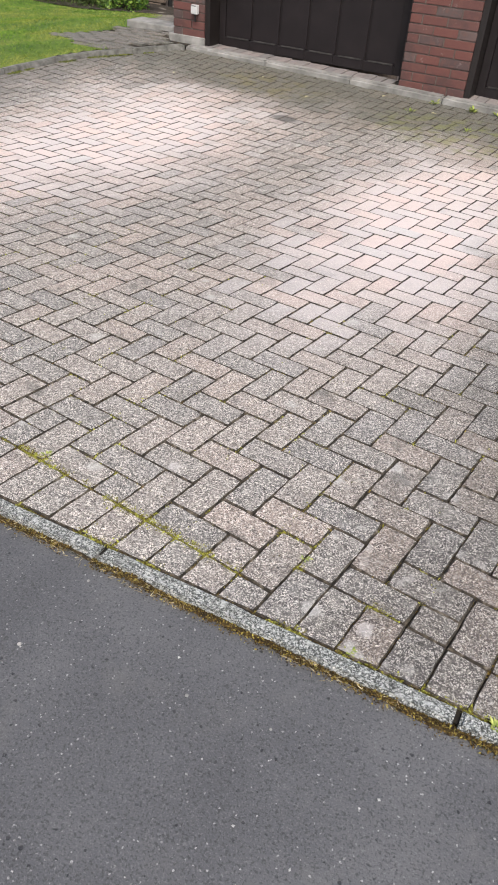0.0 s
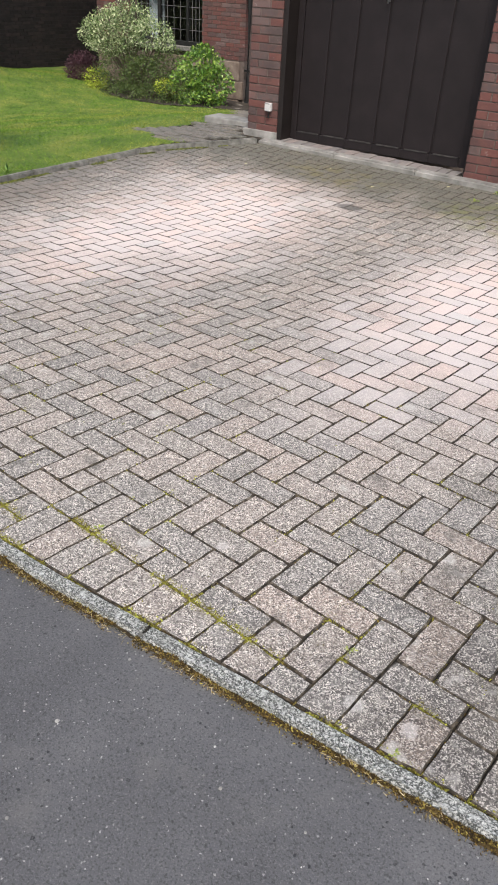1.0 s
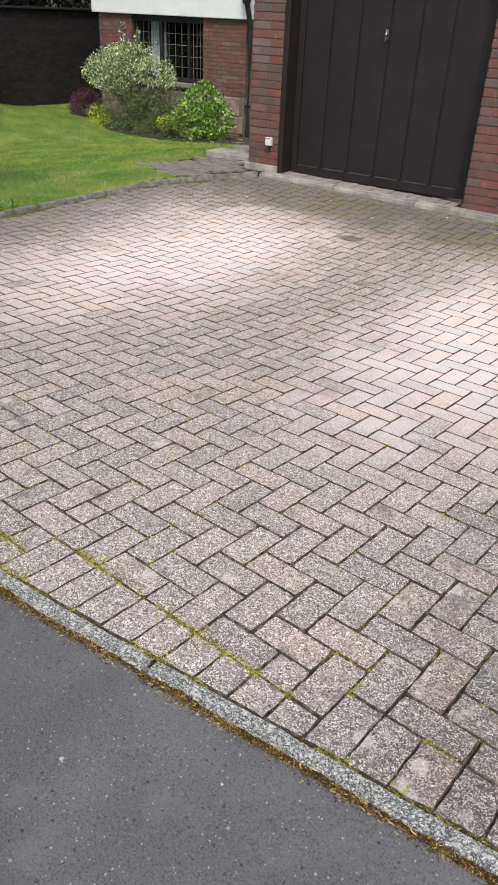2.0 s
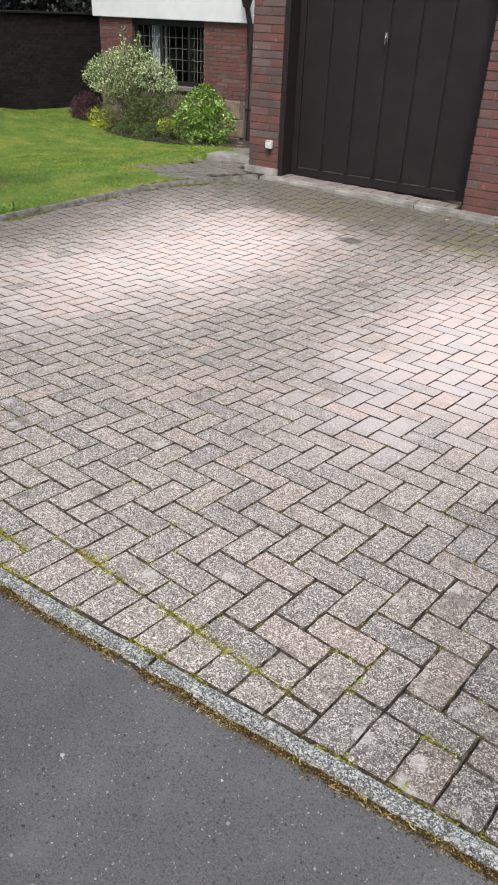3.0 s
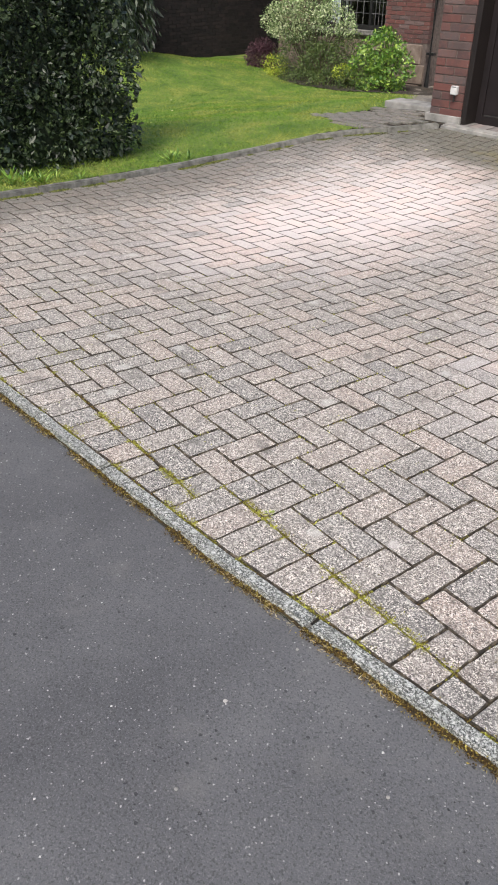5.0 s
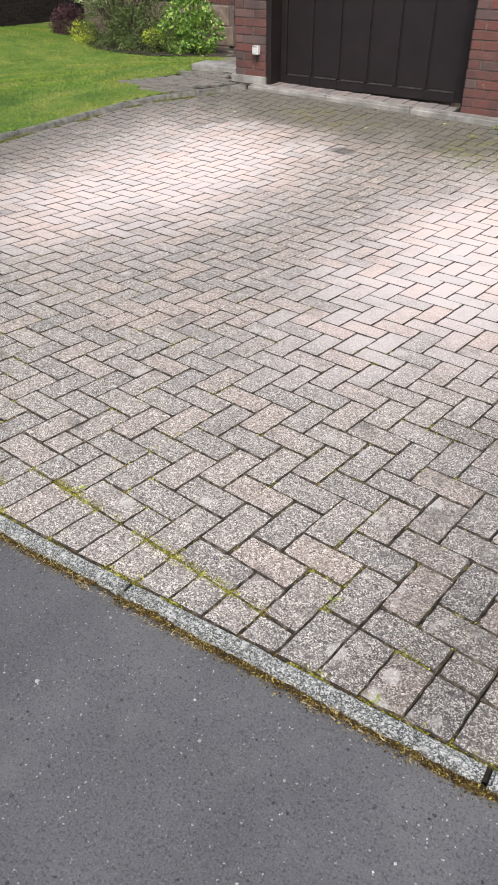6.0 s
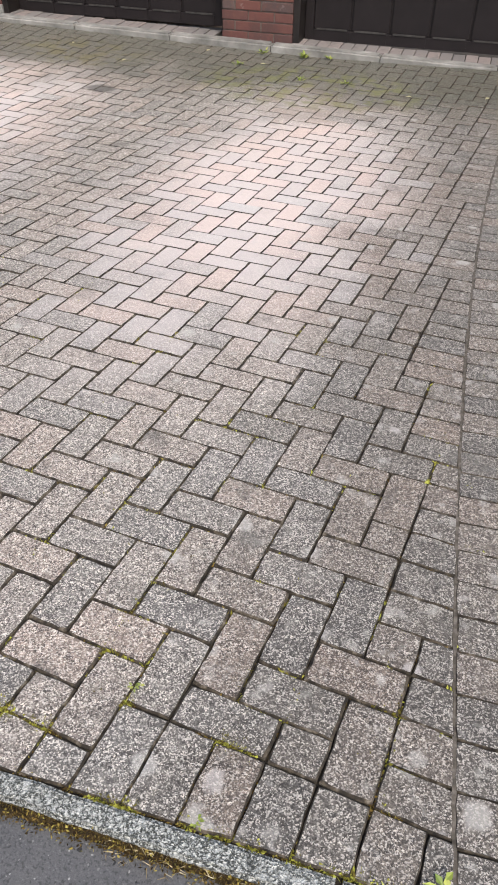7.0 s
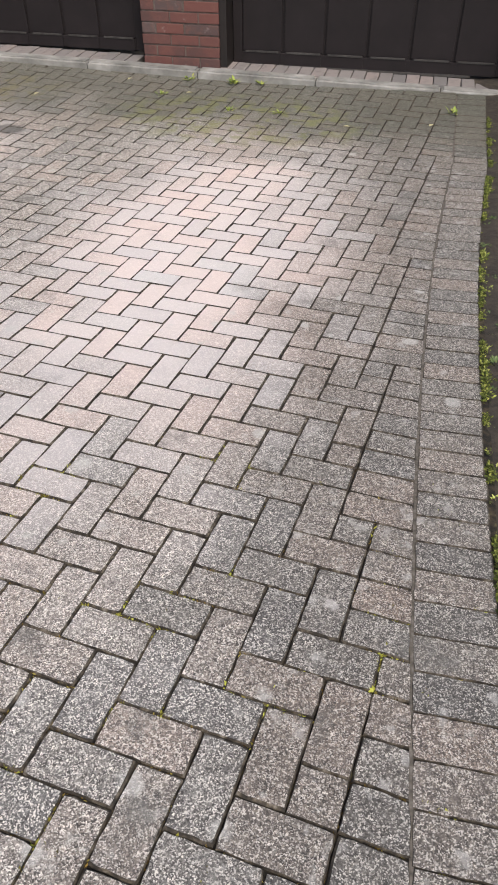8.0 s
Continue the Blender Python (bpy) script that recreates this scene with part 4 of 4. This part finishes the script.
shrub("yellow_shrub", "low lime-yellow growth between the green shrubs", "shrub",
      [((-9.114, 10.882, -0.571), (0.232, 0.202, 0.155))], 525, 0.039, 0.024, M_YELLOW, (-9.114, 11.006, -0.928))

hedge = tagged(empty("hedge"), "tall dense dark green hedge beside the lawn", "hedge")
blobs = []
for i in range(9):
    for j in range(5):
        blobs.append(((-5.45 + 0.10 * rng.uniform(-1, 1), 2.72 - 0.52 * i, 0.05 + 0.52 * j), (0.52, 0.42, 0.42)))
v, f = foliage(blobs, 120000, 0.042, 0.023, shell=0.72)
mesh_from("foliage", v, f, M_HEDGE, hedge)
# dark inner leaves and solid core: shade of the hedge's gaps put into colour
v, f = foliage(blobs, 42000, 0.075, 0.045, shell=0.35)
mesh_from("inner_foliage", v, f, M_DARKLEAF, hedge)
part("woody_frame", stems((-5.5, 1.5, -0.3), [(-5.5, 2.2, 1.8), (-5.4, 1.8, 2.0), (-5.6, 1.2, 2.0), (-5.5, 0.6, 1.8), (-5.4, 2.3, 1.0)], 0.03, 0.012), M_BARK, hedge)
bm = bmesh.new()
block(bm, -5.62, -5.34, -1.4, 2.68, -0.3, 2.0, 0.12)
part("inner_growth", bm, M_DARKLEAF, hedge)

tree = tagged(empty("tree"), "dark evergreen tree with drooping leaves by the garden wall", "tree")
tx, ty = -12.45, 7.71
bm = bmesh.new()
tube(bm, [(tx, ty + 0.7, -1.1), (tx + 0.03, ty, 1.1), (tx - 0.08, ty, 3.2), (tx, ty, 4.8)], [0.17, 0.14, 0.09, 0.045], 9)
for _ in range(14):
    z = rng.uniform(0.5, 4.2)
    d = rand_dir(0, 0.2)
    tube(bm, [(tx, ty, z), Vector((tx, ty, z + 0.3)) + d * 0.6, Vector((tx, ty, z)) + d * 1.15], [0.055, 0.03, 0.012], 6)
part("trunk", bm, M_BARK, tree)
v, f = foliage([((-12.447, 7.704, 1.087), (1.08, 1.16, 1.0)), ((-12.215, 8.014, 0.39), (0.7, 0.74, 0.78)), ((-12.447, 7.627, 2.637), (1.16, 1.16, 1.24)), ((-12.989, 7.782, 0.777), (0.93, 0.93, 0.93)), ((-12.524, 7.627, 4.032), (0.93, 0.93, 1.08))], 11000, 0.17, 0.043, shell=0.35, droop=1.3, out=0.5)
mesh_from("crown", v, f, M_DARKLEAF, tree)

for k, (x, y, h) in enumerate(((-16.9, 11.5, 6.2), (-17.3, 15.2, 7.2), (-16.7, 19.1, 6.4), (-17.3, 7.2, 7.0))):
    t = tagged(empty("tree"), "dark leafy tree in shade behind the garden wall", "tree", "trees behind the wall")
    bm = bmesh.new()
    tube(bm, [(x, y, -1.7), (x + 0.08, y, h * 0.4), (x - 0.08, y + 0.15, h * 0.8)], [0.25, 0.19, 0.06], 9)
    for _ in range(9):
        z = rng.uniform(1.0, h * 0.75)
        d = rand_dir(0.1, 0.4)
        tube(bm, [(x, y, z), Vector((x, y, z + 0.15)) + d * 1.0, Vector((x, y, z + 0.3)) + d * 2.1], [0.09, 0.05, 0.018], 6)
    part("trunk", bm, M_BARK, t)
    blobs = [((x + rng.uniform(-1.3, 1.3), y + rng.uniform(-1.5, 1.5), rng.uniform(1.0, h)), (rng.uniform(1.1, 1.7),) * 3) for _ in range(9)]
    v, f = foliage(blobs, 14000, 0.2, 0.1, shell=0.2)
    mesh_from("crown", v, f, M_DARKLEAF, t)


def weed(x, y, z, n, L, mat=M_WEED, low=0.15, high=0.7, w=0.45):
    vs, fs = [], []
    for _ in range(n):
        d = rand_dir(low, high)
        leaf_at(vs, fs, Vector((x + rng.uniform(-0.3, 0.3) * L, y + rng.uniform(-0.3, 0.3) * L, z)) + d * L * rng.uniform(0, 0.5), L * rng.uniform(0.5, 1), L * w * rng.uniform(0.5, 1), d, Vector((0, 0, 1)), 0.3)
    return vs, fs


for x, y, n, L in ((-0.9, 5.56, 16, 0.05), (-0.55, 5.56, 26, 0.06), (-0.35, 5.58, 16, 0.05), (-1.0, 5.2, 12, 0.05), (-0.45, 5.0, 14, 0.05), (-0.1, 5.0, 10, 0.045), (1.05, 5.2, 12, 0.05), (0.95, -0.235, 12, 0.022), (1.04, -0.20, 14, 0.03), (0.41, 0.0, 8, 0.016), (0.62, -0.215, 9, 0.014), (-0.42, -0.02, 10, 0.018)):
    v, f = weed(x, y, ground_z(x, y), n, L)
    tagged(mesh_from("weed", v, f, M_WEED), "small yellow-green weed growing in a paving joint", "weed", "weeds in the paving")
for k in range(46):
    x, y = 1.20 + abs(rng.gauss(0, 0.06)), rng.uniform(0.2, 5.3)
    v, f = weed(x, y, border_z(x, y) - 0.005, rng.randint(7, 16), rng.uniform(0.012, 0.030))
    tagged(mesh_from("weed", v, f, rng.choice((M_WEED, M_LOWLEAF, M_LOWLEAF))), "green weed along the edge of the soil border", "weed", "weeds in the border")
for k in range(16):
    y = rng.uniform(1.0, 3.2)
    x = edge_x(y) - rng.uniform(0.08, 0.4)
    v, f = weed(x, y, lawn_z(x, y), 14, rng.uniform(0.06, 0.14), low=0.3, high=0.95, w=0.25)
    tagged(mesh_from("weed", v, f, M_LAUREL), "broad-leaved weed below the hedge", "weed", "weeds below the hedge")
for x, y in ((-2.46, 5.31), (-1.9, 5.0), (-1.35, 5.45), (0.35, 4.85), (-3.2, 4.9), (-0.8, 5.3), (0.9, 4.95)):
    v, f = [], []
    leaf_at(v, f, Vector((x, y, ground_z(x, y) + 0.004)), 0.05, 0.03, rand_dir(0, 0.1), Vector((0, 0, 1)), 0.3)
    tagged(mesh_from("fallen_leaf", v, f, M_FALLEN), "pale dry leaf fallen on the paving", "leaf", "fallen leaves")
for x, y in ((-9.9, 7.2), (-8.7, 6.25)):
    v, f = [], []
    leaf_at(v, f, Vector((x, y, lawn_z(x, y) + 0.03)), 0.11, 0.05, Vector((1, -0.3, 0.1)), Vector((0, 0, 1)), 0.3)
    tagged(mesh_from("fallen_leaf", v, f, M_FALLEN), "pale yellow leaf fallen on the lawn", "leaf", "fallen leaves")

for x, y, r in ((-0.019, -0.571, 0.005), (0.364, -0.493, 0.004), (-0.011, -0.345, 0.004), (-0.75, -0.62, 0.0035), (0.068, -0.781, 0.004), (0.55, -0.47, 0.003), (-1.1, -0.75, 0.0035), (0.2, 0.55, 0.003)):
    bm = bmesh.new()
    bmesh.ops.create_icosphere(bm, subdivisions=2, radius=r)
    zz = (road_z(x, y) if y < KERB_OUT else ground_z(x, y))
    for v in bm.verts:
        v.co = v.co * (1 + 0.35 * noise.noise(v.co * 90 + Vector((x, y, 0)))) * 1.0
        v.co.z *= 0.6
        v.co += Vector((x, y, zz + r * 0.35))
    tagged(link_mesh("pebble", bm, M_THRESH), "small pale stone chip lying on the ground", "pebble", "stone chips")

vs, fs = [], []
for _ in range(1500):
    x, y = rng.uniform(-3.4, 1.8), rng.uniform(-2.2, -0.33)
    y += kerb_off(x)
    r = rng.uniform(0.0012, 0.0032)
    c = Vector((x, y, road_z(x, y) + r * 0.3))
    k = len(vs)
    a = rng.uniform(0, 6.28)
    vs += [tuple(c + Vector((r * math.cos(a + q * 1.57) * rng.uniform(0.7, 1.5), r * math.sin(a + q * 1.57) * rng.uniform(0.7, 1.5), 0))) for q in range(4)]
    vs += [tuple(c + Vector((0, 0, r * 0.8))), tuple(c - Vector((0, 0, r)))]
    for q in range(4):
        fs += [(k + q, k + (q + 1) % 4, k + 4), (k + (q + 1) % 4, k + q, k + 5)]
tagged(mesh_from("grit", vs, fs, M_GRIT), "pale stone grit scattered over the asphalt", "grit", kind="stuff")

# ---------------------------------------------------------------- herringbone paving
UX, UY, VX, VY = 0.99221, -0.12187, 0.12323, 0.99059


def to_world(u, v):
    return ((UX * u + VX * v) * PITCH, (UY * u + VY * v) * PITCH)


def cut(poly, a, b, c):
    """The part of a polygon where a x + b y <= c."""
    out = []
    for p, q in zip(poly, poly[1:] + poly[:1]):
        dp, dq = a * p[0] + b * p[1] - c, a * q[0] + b * q[1] - c
        if dp <= 0:
            out.append(p)
        if dp * dq < 0:
            t = dp / (dp - dq)
            out.append((p[0] + t * (q[0] - p[0]), p[1] + t * (q[1] - p[1])))
    return out


def area(poly):
    return 0.5 * abs(sum(p[0] * q[1] - q[0] * p[1] for p, q in zip(poly, poly[1:] + poly[:1])))


def course_top(u):
    """Far side of the header course at the kerb, in paver units: it steps down as the kerb runs off the bond."""
    for first, top in ((4, 0.12), (-6, -1.0), (-17, -2.05), (-28, -3.0), (-39, -4.0)):
        if u >= first:
            return top
    return -5.0


GAP = 0.0018
pieces = []            # (polygon in plan, whole)


def rect(u0, u1, v0, v1):
    g = GAP * 0.5 / PITCH
    return [to_world(u, v) for u, v in ((u0 + g, v0 + g), (u1 - g, v0 + g), (u1 - g, v1 - g), (u0 + g, v1 - g))]


def bound(poly, whole):
    """Trim a paver to the drive's edges."""
    n = len(poly)
    before = area(poly)
    cx, cy = sum(p[0] for p in poly) / n, sum(p[1] for p in poly) / n
    if cx < -4.9 or cx > 1.3 or cy < -0.6 or cy > FRONT + 0.2:
        return
    k = (border_x(cy + 0.1) - border_x(cy - 0.1)) / 0.2
    poly = cut(poly, 1, -k, border_x(cy) - k * cy + 0.0004)
    poly = cut(poly, 0, 1, FRONT - 0.004)
    tilt = (kerb_off(cx + 0.05) - kerb_off(cx - 0.05)) / 0.1
    poly = cut(poly, tilt, -1, tilt * cx - KERB_IN - kerb_off(cx) - 0.0005) if poly else poly
    if len(poly) < 3:
        return
    s = (edge_x(cy + 0.15) - edge_x(cy - 0.15)) / 0.3
    poly = cut(poly, -1, s, -(edge_x(cy) + 0.006) + s * cy)
    if len(poly) < 3 or area(poly) < 0.0016:
        return
    pieces.append((poly, whole and before > 0.015 and area(poly) > before * 0.999))


def last_u(v):
    """Where the herringbone ends beside the soldier course, in whole paver units."""
    y = (VY * (v + 0.5) + UY * 8.5) * PITCH
    return math.floor((border_x(y) / PITCH - VX * (v + 0.5)) / UX - (0.97 if v > 11 else 0.61))


def side_cut(u0, u1, v0, v1):
    """Trim a herringbone paver at the soldier and the header course."""
    if u1 > last_u(v0) or u1 > last_u(v1 - 1):
        cells = [(u, v) for u in range(u0, u1) for v in range(v0, v1) if u < last_u(v)]
        if len(cells) < (u1 - u0) * (v1 - v0):
            for u, v in cells:
                side_cut(u, u + 1, v, v + 1)
            return
    if u1 - u0 == 2 and v0 < 1 and course_top(u0 + 0.01) != course_top(u1 - 0.01):
        side_cut(u0, u0 + 1, v0, v1)
        side_cut(u0 + 1, u1, v0, v1)
        return
    lim = course_top(u0 + 0.01)
    if v1 <= lim + 0.3:
        return
    if v0 < lim - 1e-6:
        bound(rect(u0, u1, lim, v1), False)
    else:
        bound(rect(u0, u1, v0, v1), True)


for a in range(-60, 20):
    for m in range(-34, 34):
        b = a + 4 * m
        if -9 < b < 66:
            side_cut(a, a + 1, b, b + 2)
        b = a - 1 + 4 * m
        if -9 < b < 66:
            side_cut(a, a + 2, b, b + 1)
for u in range(-48, 11):
    t = course_top(u + 0.5)
    kerb_v = (KERB_IN - UY * (u + 0.5) * PITCH) / (VY * PITCH)
    bound(rect(u, u + 1, min(kerb_v - 1.0, t - 1.0), t), False)
for v in range(0, 62):
    u = last_u(v)
    bound(rect(u, u + 3, max(v, course_top(u + 0.5)), v + 1), False)
y = KERB_IN + 0.006
while y < FRONT - 0.05:
    w = 0.0985 + rng.uniform(-0.002, 0.002)
    j = rng.uniform(-0.001, 0.004)
    pieces.append(([(border_x(y) + 0.0008, y), (border_x(y) + 0.2 + j, y), (border_x(y + w) + 0.2 + j, y + w), (border_x(y + w) + 0.0008, y + w)], False))
    y += w + GAP


def paver_geometry(poly, seed, zf, wear=0.0021, step=0.06, worn_edge=0.0027):
    """Rings of a paver: foot, chamfer, worn top; edges wander a little."""
    r = random.Random(seed)
    ring = []
    for p, q in zip(poly, poly[1:] + poly[:1]):
        ring.append(p)
        k = int(math.hypot(p[0] - q[0], p[1] - q[1]) / step)
        for i in range(1, k + 1):
            ring.append((p[0] + (q[0] - p[0]) * i / (k + 1), p[1] + (q[1] - p[1]) * i / (k + 1)))
    n = len(ring)
    cx, cy = sum(p[0] for p in ring) / n, sum(p[1] for p in ring) / n
    corner = {(round(x, 6), round(y, 6)) for x, y in poly}
    worn = []
    for x, y in ring:
        pull = r.uniform(0.0, 0.03) if (round(x, 6), round(y, 6)) in corner else 0.0
        worn.append((x + (cx - x) * pull + r.uniform(-wear, wear), y + (cy - y) * pull + r.uniform(-wear, wear)))
    ring = worn
    size = max(0.02, math.sqrt(area(poly)) * 0.5)

    def inset(d):
        return [(x + (cx - x) * d / size, y + (cy - y) * d / size) for x, y in ring]
    verts = [(x, y, zf(x, y) - 0.04) for x, y in ring]
    verts += [(x, y, zf(x, y) - 0.0040 + r.uniform(-0.001, 0.0004)) for x, y in inset(0.0004)]
    verts += [(x, y, zf(x, y) + r.uniform(-0.0006, 0.0004)) for x, y in inset(worn_edge + r.uniform(-0.0009, 0.0018))]
    faces = []
    for k in range(n):
        j = (k + 1) % n
        faces += [(k, j, n + j, n + k), (n + k, n + j, 2 * n + j, 2 * n + k)]
    faces.append(tuple(range(2 * n, 3 * n)))
    return verts, faces


def with_arris(me):
    """The chamfers and sides carry the joint's dirt."""
    me.materials.append(M_ARRIS)
    for p in me.polygons:
        p.material_index = 0 if p.normal.z > 0.93 else 1


def lie(poly, seed, much=1.0):
    """A paver's own height and tilt on the bed."""
    r = random.Random(seed * 31 + 5)
    n = len(poly)
    cx, cy = sum(p[0] for p in poly) / n, sum(p[1] for p in poly) / n
    dz, sx, sy = r.gauss(0, 0.0012 * much), r.gauss(0, 0.009 * much), r.gauss(0, 0.009 * much)
    return lambda x, y: ground_z(x, y) + dz + sx * (x - cx) + sy * (y - cy)


whole_meshes = []
for k in range(14):
    hw, hh = 0.1015 - GAP / 2, 0.05075 - GAP / 2
    v, f = paver_geometry([(-hw, -hh), (hw, -hh), (hw, hh), (-hw, hh)], 900 + k, lambda x, y: 0.0, 0.0015, 0.024)
    me = bpy.data.meshes.new("paver")
    me.from_pydata(v, [], f)
    me.materials.append(M_PAVER)
    with_arris(me)
    whole_meshes.append(me)
near, rest_v, rest_f = 0, [], []
for k, (poly, whole) in enumerate(pieces):
    n = len(poly)
    cx, cy = sum(p[0] for p in poly) / n, sum(p[1] for p in poly) / n
    if cy < 1.45 and cx > -1.65:
        near += 1
        if whole:
            e0 = Vector((poly[1][0] - poly[0][0], poly[1][1] - poly[0][1], 0))
            e1 = Vector((poly[2][0] - poly[1][0], poly[2][1] - poly[1][1], 0))
            e = e0 if e0.length > e1.length else e1
            r = random.Random(k)
            turn = math.degrees(math.atan2(e.y, e.x)) + (180 if r.random() < 0.5 else 0)
            slope = Vector((NX, NY, NZ)).normalized()
            m = Vector((0, 0, 1)).rotation_difference(slope).to_matrix().to_4x4()
            ob = new("paver", r.choice(whole_meshes))
            ob.parent = bed
            ob.matrix_basis = Matrix.Translation((cx, cy, ground_z(cx, cy) + r.gauss(0, 0.0006))) @ m @ pose(0, 0, 0, r.gauss(0, 0.25), r.gauss(0, 0.25), turn + r.gauss(0, 0.2))
        else:
            v, f = paver_geometry(poly, k, lie(poly, k, 0.6), 0.0017, 0.03)
            me = bpy.data.meshes.new("paver")
            me.from_pydata(v, [], f)
            me.materials.append(M_PAVER)
            with_arris(me)
            new("paver", me).parent = bed
    else:
        v, f = paver_geometry(poly, k, lie(poly, k, 0.4), 0.0012, 0.06, 0.0030)
        o = len(rest_v)
        rest_v += v
        rest_f += [tuple(i + o for i in t) for t in f]
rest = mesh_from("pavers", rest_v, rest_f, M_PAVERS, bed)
with_arris(rest.data)
tagged(rest, "grey and salmon concrete block pavers laid in herringbone", kind="stuff")
print("pavers", len(pieces), "near", near)

# the joint beside the soldier course is packed with sand to the brim
vs, fs = [], []
for k in range(290):
    y = KERB_IN + 0.01 + 0.02 * k
    low = 0.0016 + 0.0014 * noise.noise((y * 9, 3, 3))
    for d in (-0.0035, 0.0050):
        x = border_x(y) + d
        vs.append((x, y, ground_z(x, y) - low))
    if k:
        fs.append((2 * k - 2, 2 * k - 1, 2 * k + 1, 2 * k))
mesh_from("joint_sand", vs, fs, M_SAND, bed, "grey-brown jointing sand")

# moss in the joint behind the header course, along the kerb and here and there between the pavers


def joint_growth(count, big, keep):
    vs, fs = [], []
    for _ in range(count):
        u = rng.uniform(-26, 10)
        kind = rng.random()
        if kind < 0.36:
            x, y = to_world(u, course_top(u) + rng.gauss(0, 0.10))
            bias = 0.40 if -8 < u < 3 else 0.0
        elif kind < 0.52:
            x, y = u * PITCH, KERB_IN + kerb_off(u * PITCH) + 0.004 + rng.gauss(0, 0.005)
            bias = 0.10
        elif kind < 0.76:
            x, y = to_world(rng.randint(-26, 9) + rng.gauss(0, 0.035), rng.uniform(-3.5, 16))
            bias = 0.0
        else:
            x, y = to_world(u, rng.randint(-3, 16) + rng.gauss(0, 0.035))
            bias = 0.0
        bias -= 0.018 * max(0.0, y) * 10 * (0.35 if x < -0.9 else 1.0)
        if y < KERB_IN + kerb_off(x) or not keep(noise.noise((x * 7, y * 5, 6)) + 0.5 * noise.noise((x * 23, y * 23, 2)) + bias):
            continue
        leaf_at(vs, fs, Vector((x, y, ground_z(x, y) - 0.007)), rng.uniform(0.5, 1.3) * big, rng.uniform(0.3, 0.7) * big, rand_dir(0.1, 0.8), rand_dir(0.2, 1), 0.2)
    return vs, fs


v, f = joint_growth(120000, 0.012, lambda n: n > 0.16)
tagged(mesh_from("joint_moss", v, f, M_JMOSS), "yellow-green moss in the paving joints", "moss", kind="stuff")
v, f = joint_growth(70000, 0.009, lambda n: -0.12 < n < 0.18)
tagged(mesh_from("joint_litter", v, f, M_OCHRE), "brown dead moss and dirt in the paving joints", "moss", kind="stuff")

# moss and small leaves where the soldier course meets the soil
vs, fs = [], []
for _ in range(9000):
    y = rng.uniform(-0.1, 5.4)
    n = noise.noise((y * 3.1, 4, 7)) + 0.7 * noise.noise((y * 11, 8, 2))
    if n < 0.1 * rng.random() - 0.08:
        continue
    x = border_x(y) + 0.203 + abs(rng.gauss(0, 0.008 + 0.02 * max(0, n)))
    size = rng.uniform(0.006, 0.013) * (1.0 + 0.9 * max(0, n))
    leaf_at(vs, fs, Vector((x, y, ground_z(x, y) - 0.008 + rng.uniform(0, 0.016) * (1 + n))), size, size * 0.55, rand_dir(0.0, 0.8), rand_dir(0.2, 1), 0.2)
tagged(mesh_from("edge_moss", vs, fs, M_EDGEMOSS), "yellow-green moss and seedlings along the soil edge", "moss", kind="stuff")

# moss at the foot of the lawn edging
vs, fs = [], []
for _ in range(14000):
    y = rng.uniform(-0.2, 5.5)
    n = noise.noise((y * 1.7, 3, 1)) + 0.6 * noise.noise((y * 7, 1, 5))
    if n < -0.05:
        continue
    x = edge_x(y) + 0.012 + abs(rng.gauss(0, 0.018 + 0.03 * n))
    leaf_at(vs, fs, Vector((x, y, ground_z(x, y) - 0.002)), rng.uniform(0.008, 0.02), rng.uniform(0.004, 0.009), rand_dir(0.0, 0.8), rand_dir(0.2, 1), 0.2)
tagged(mesh_from("edging_moss", vs, fs, M_EDGEMOSS), "yellow-green moss at the foot of the lawn edging", "moss", kind="stuff")
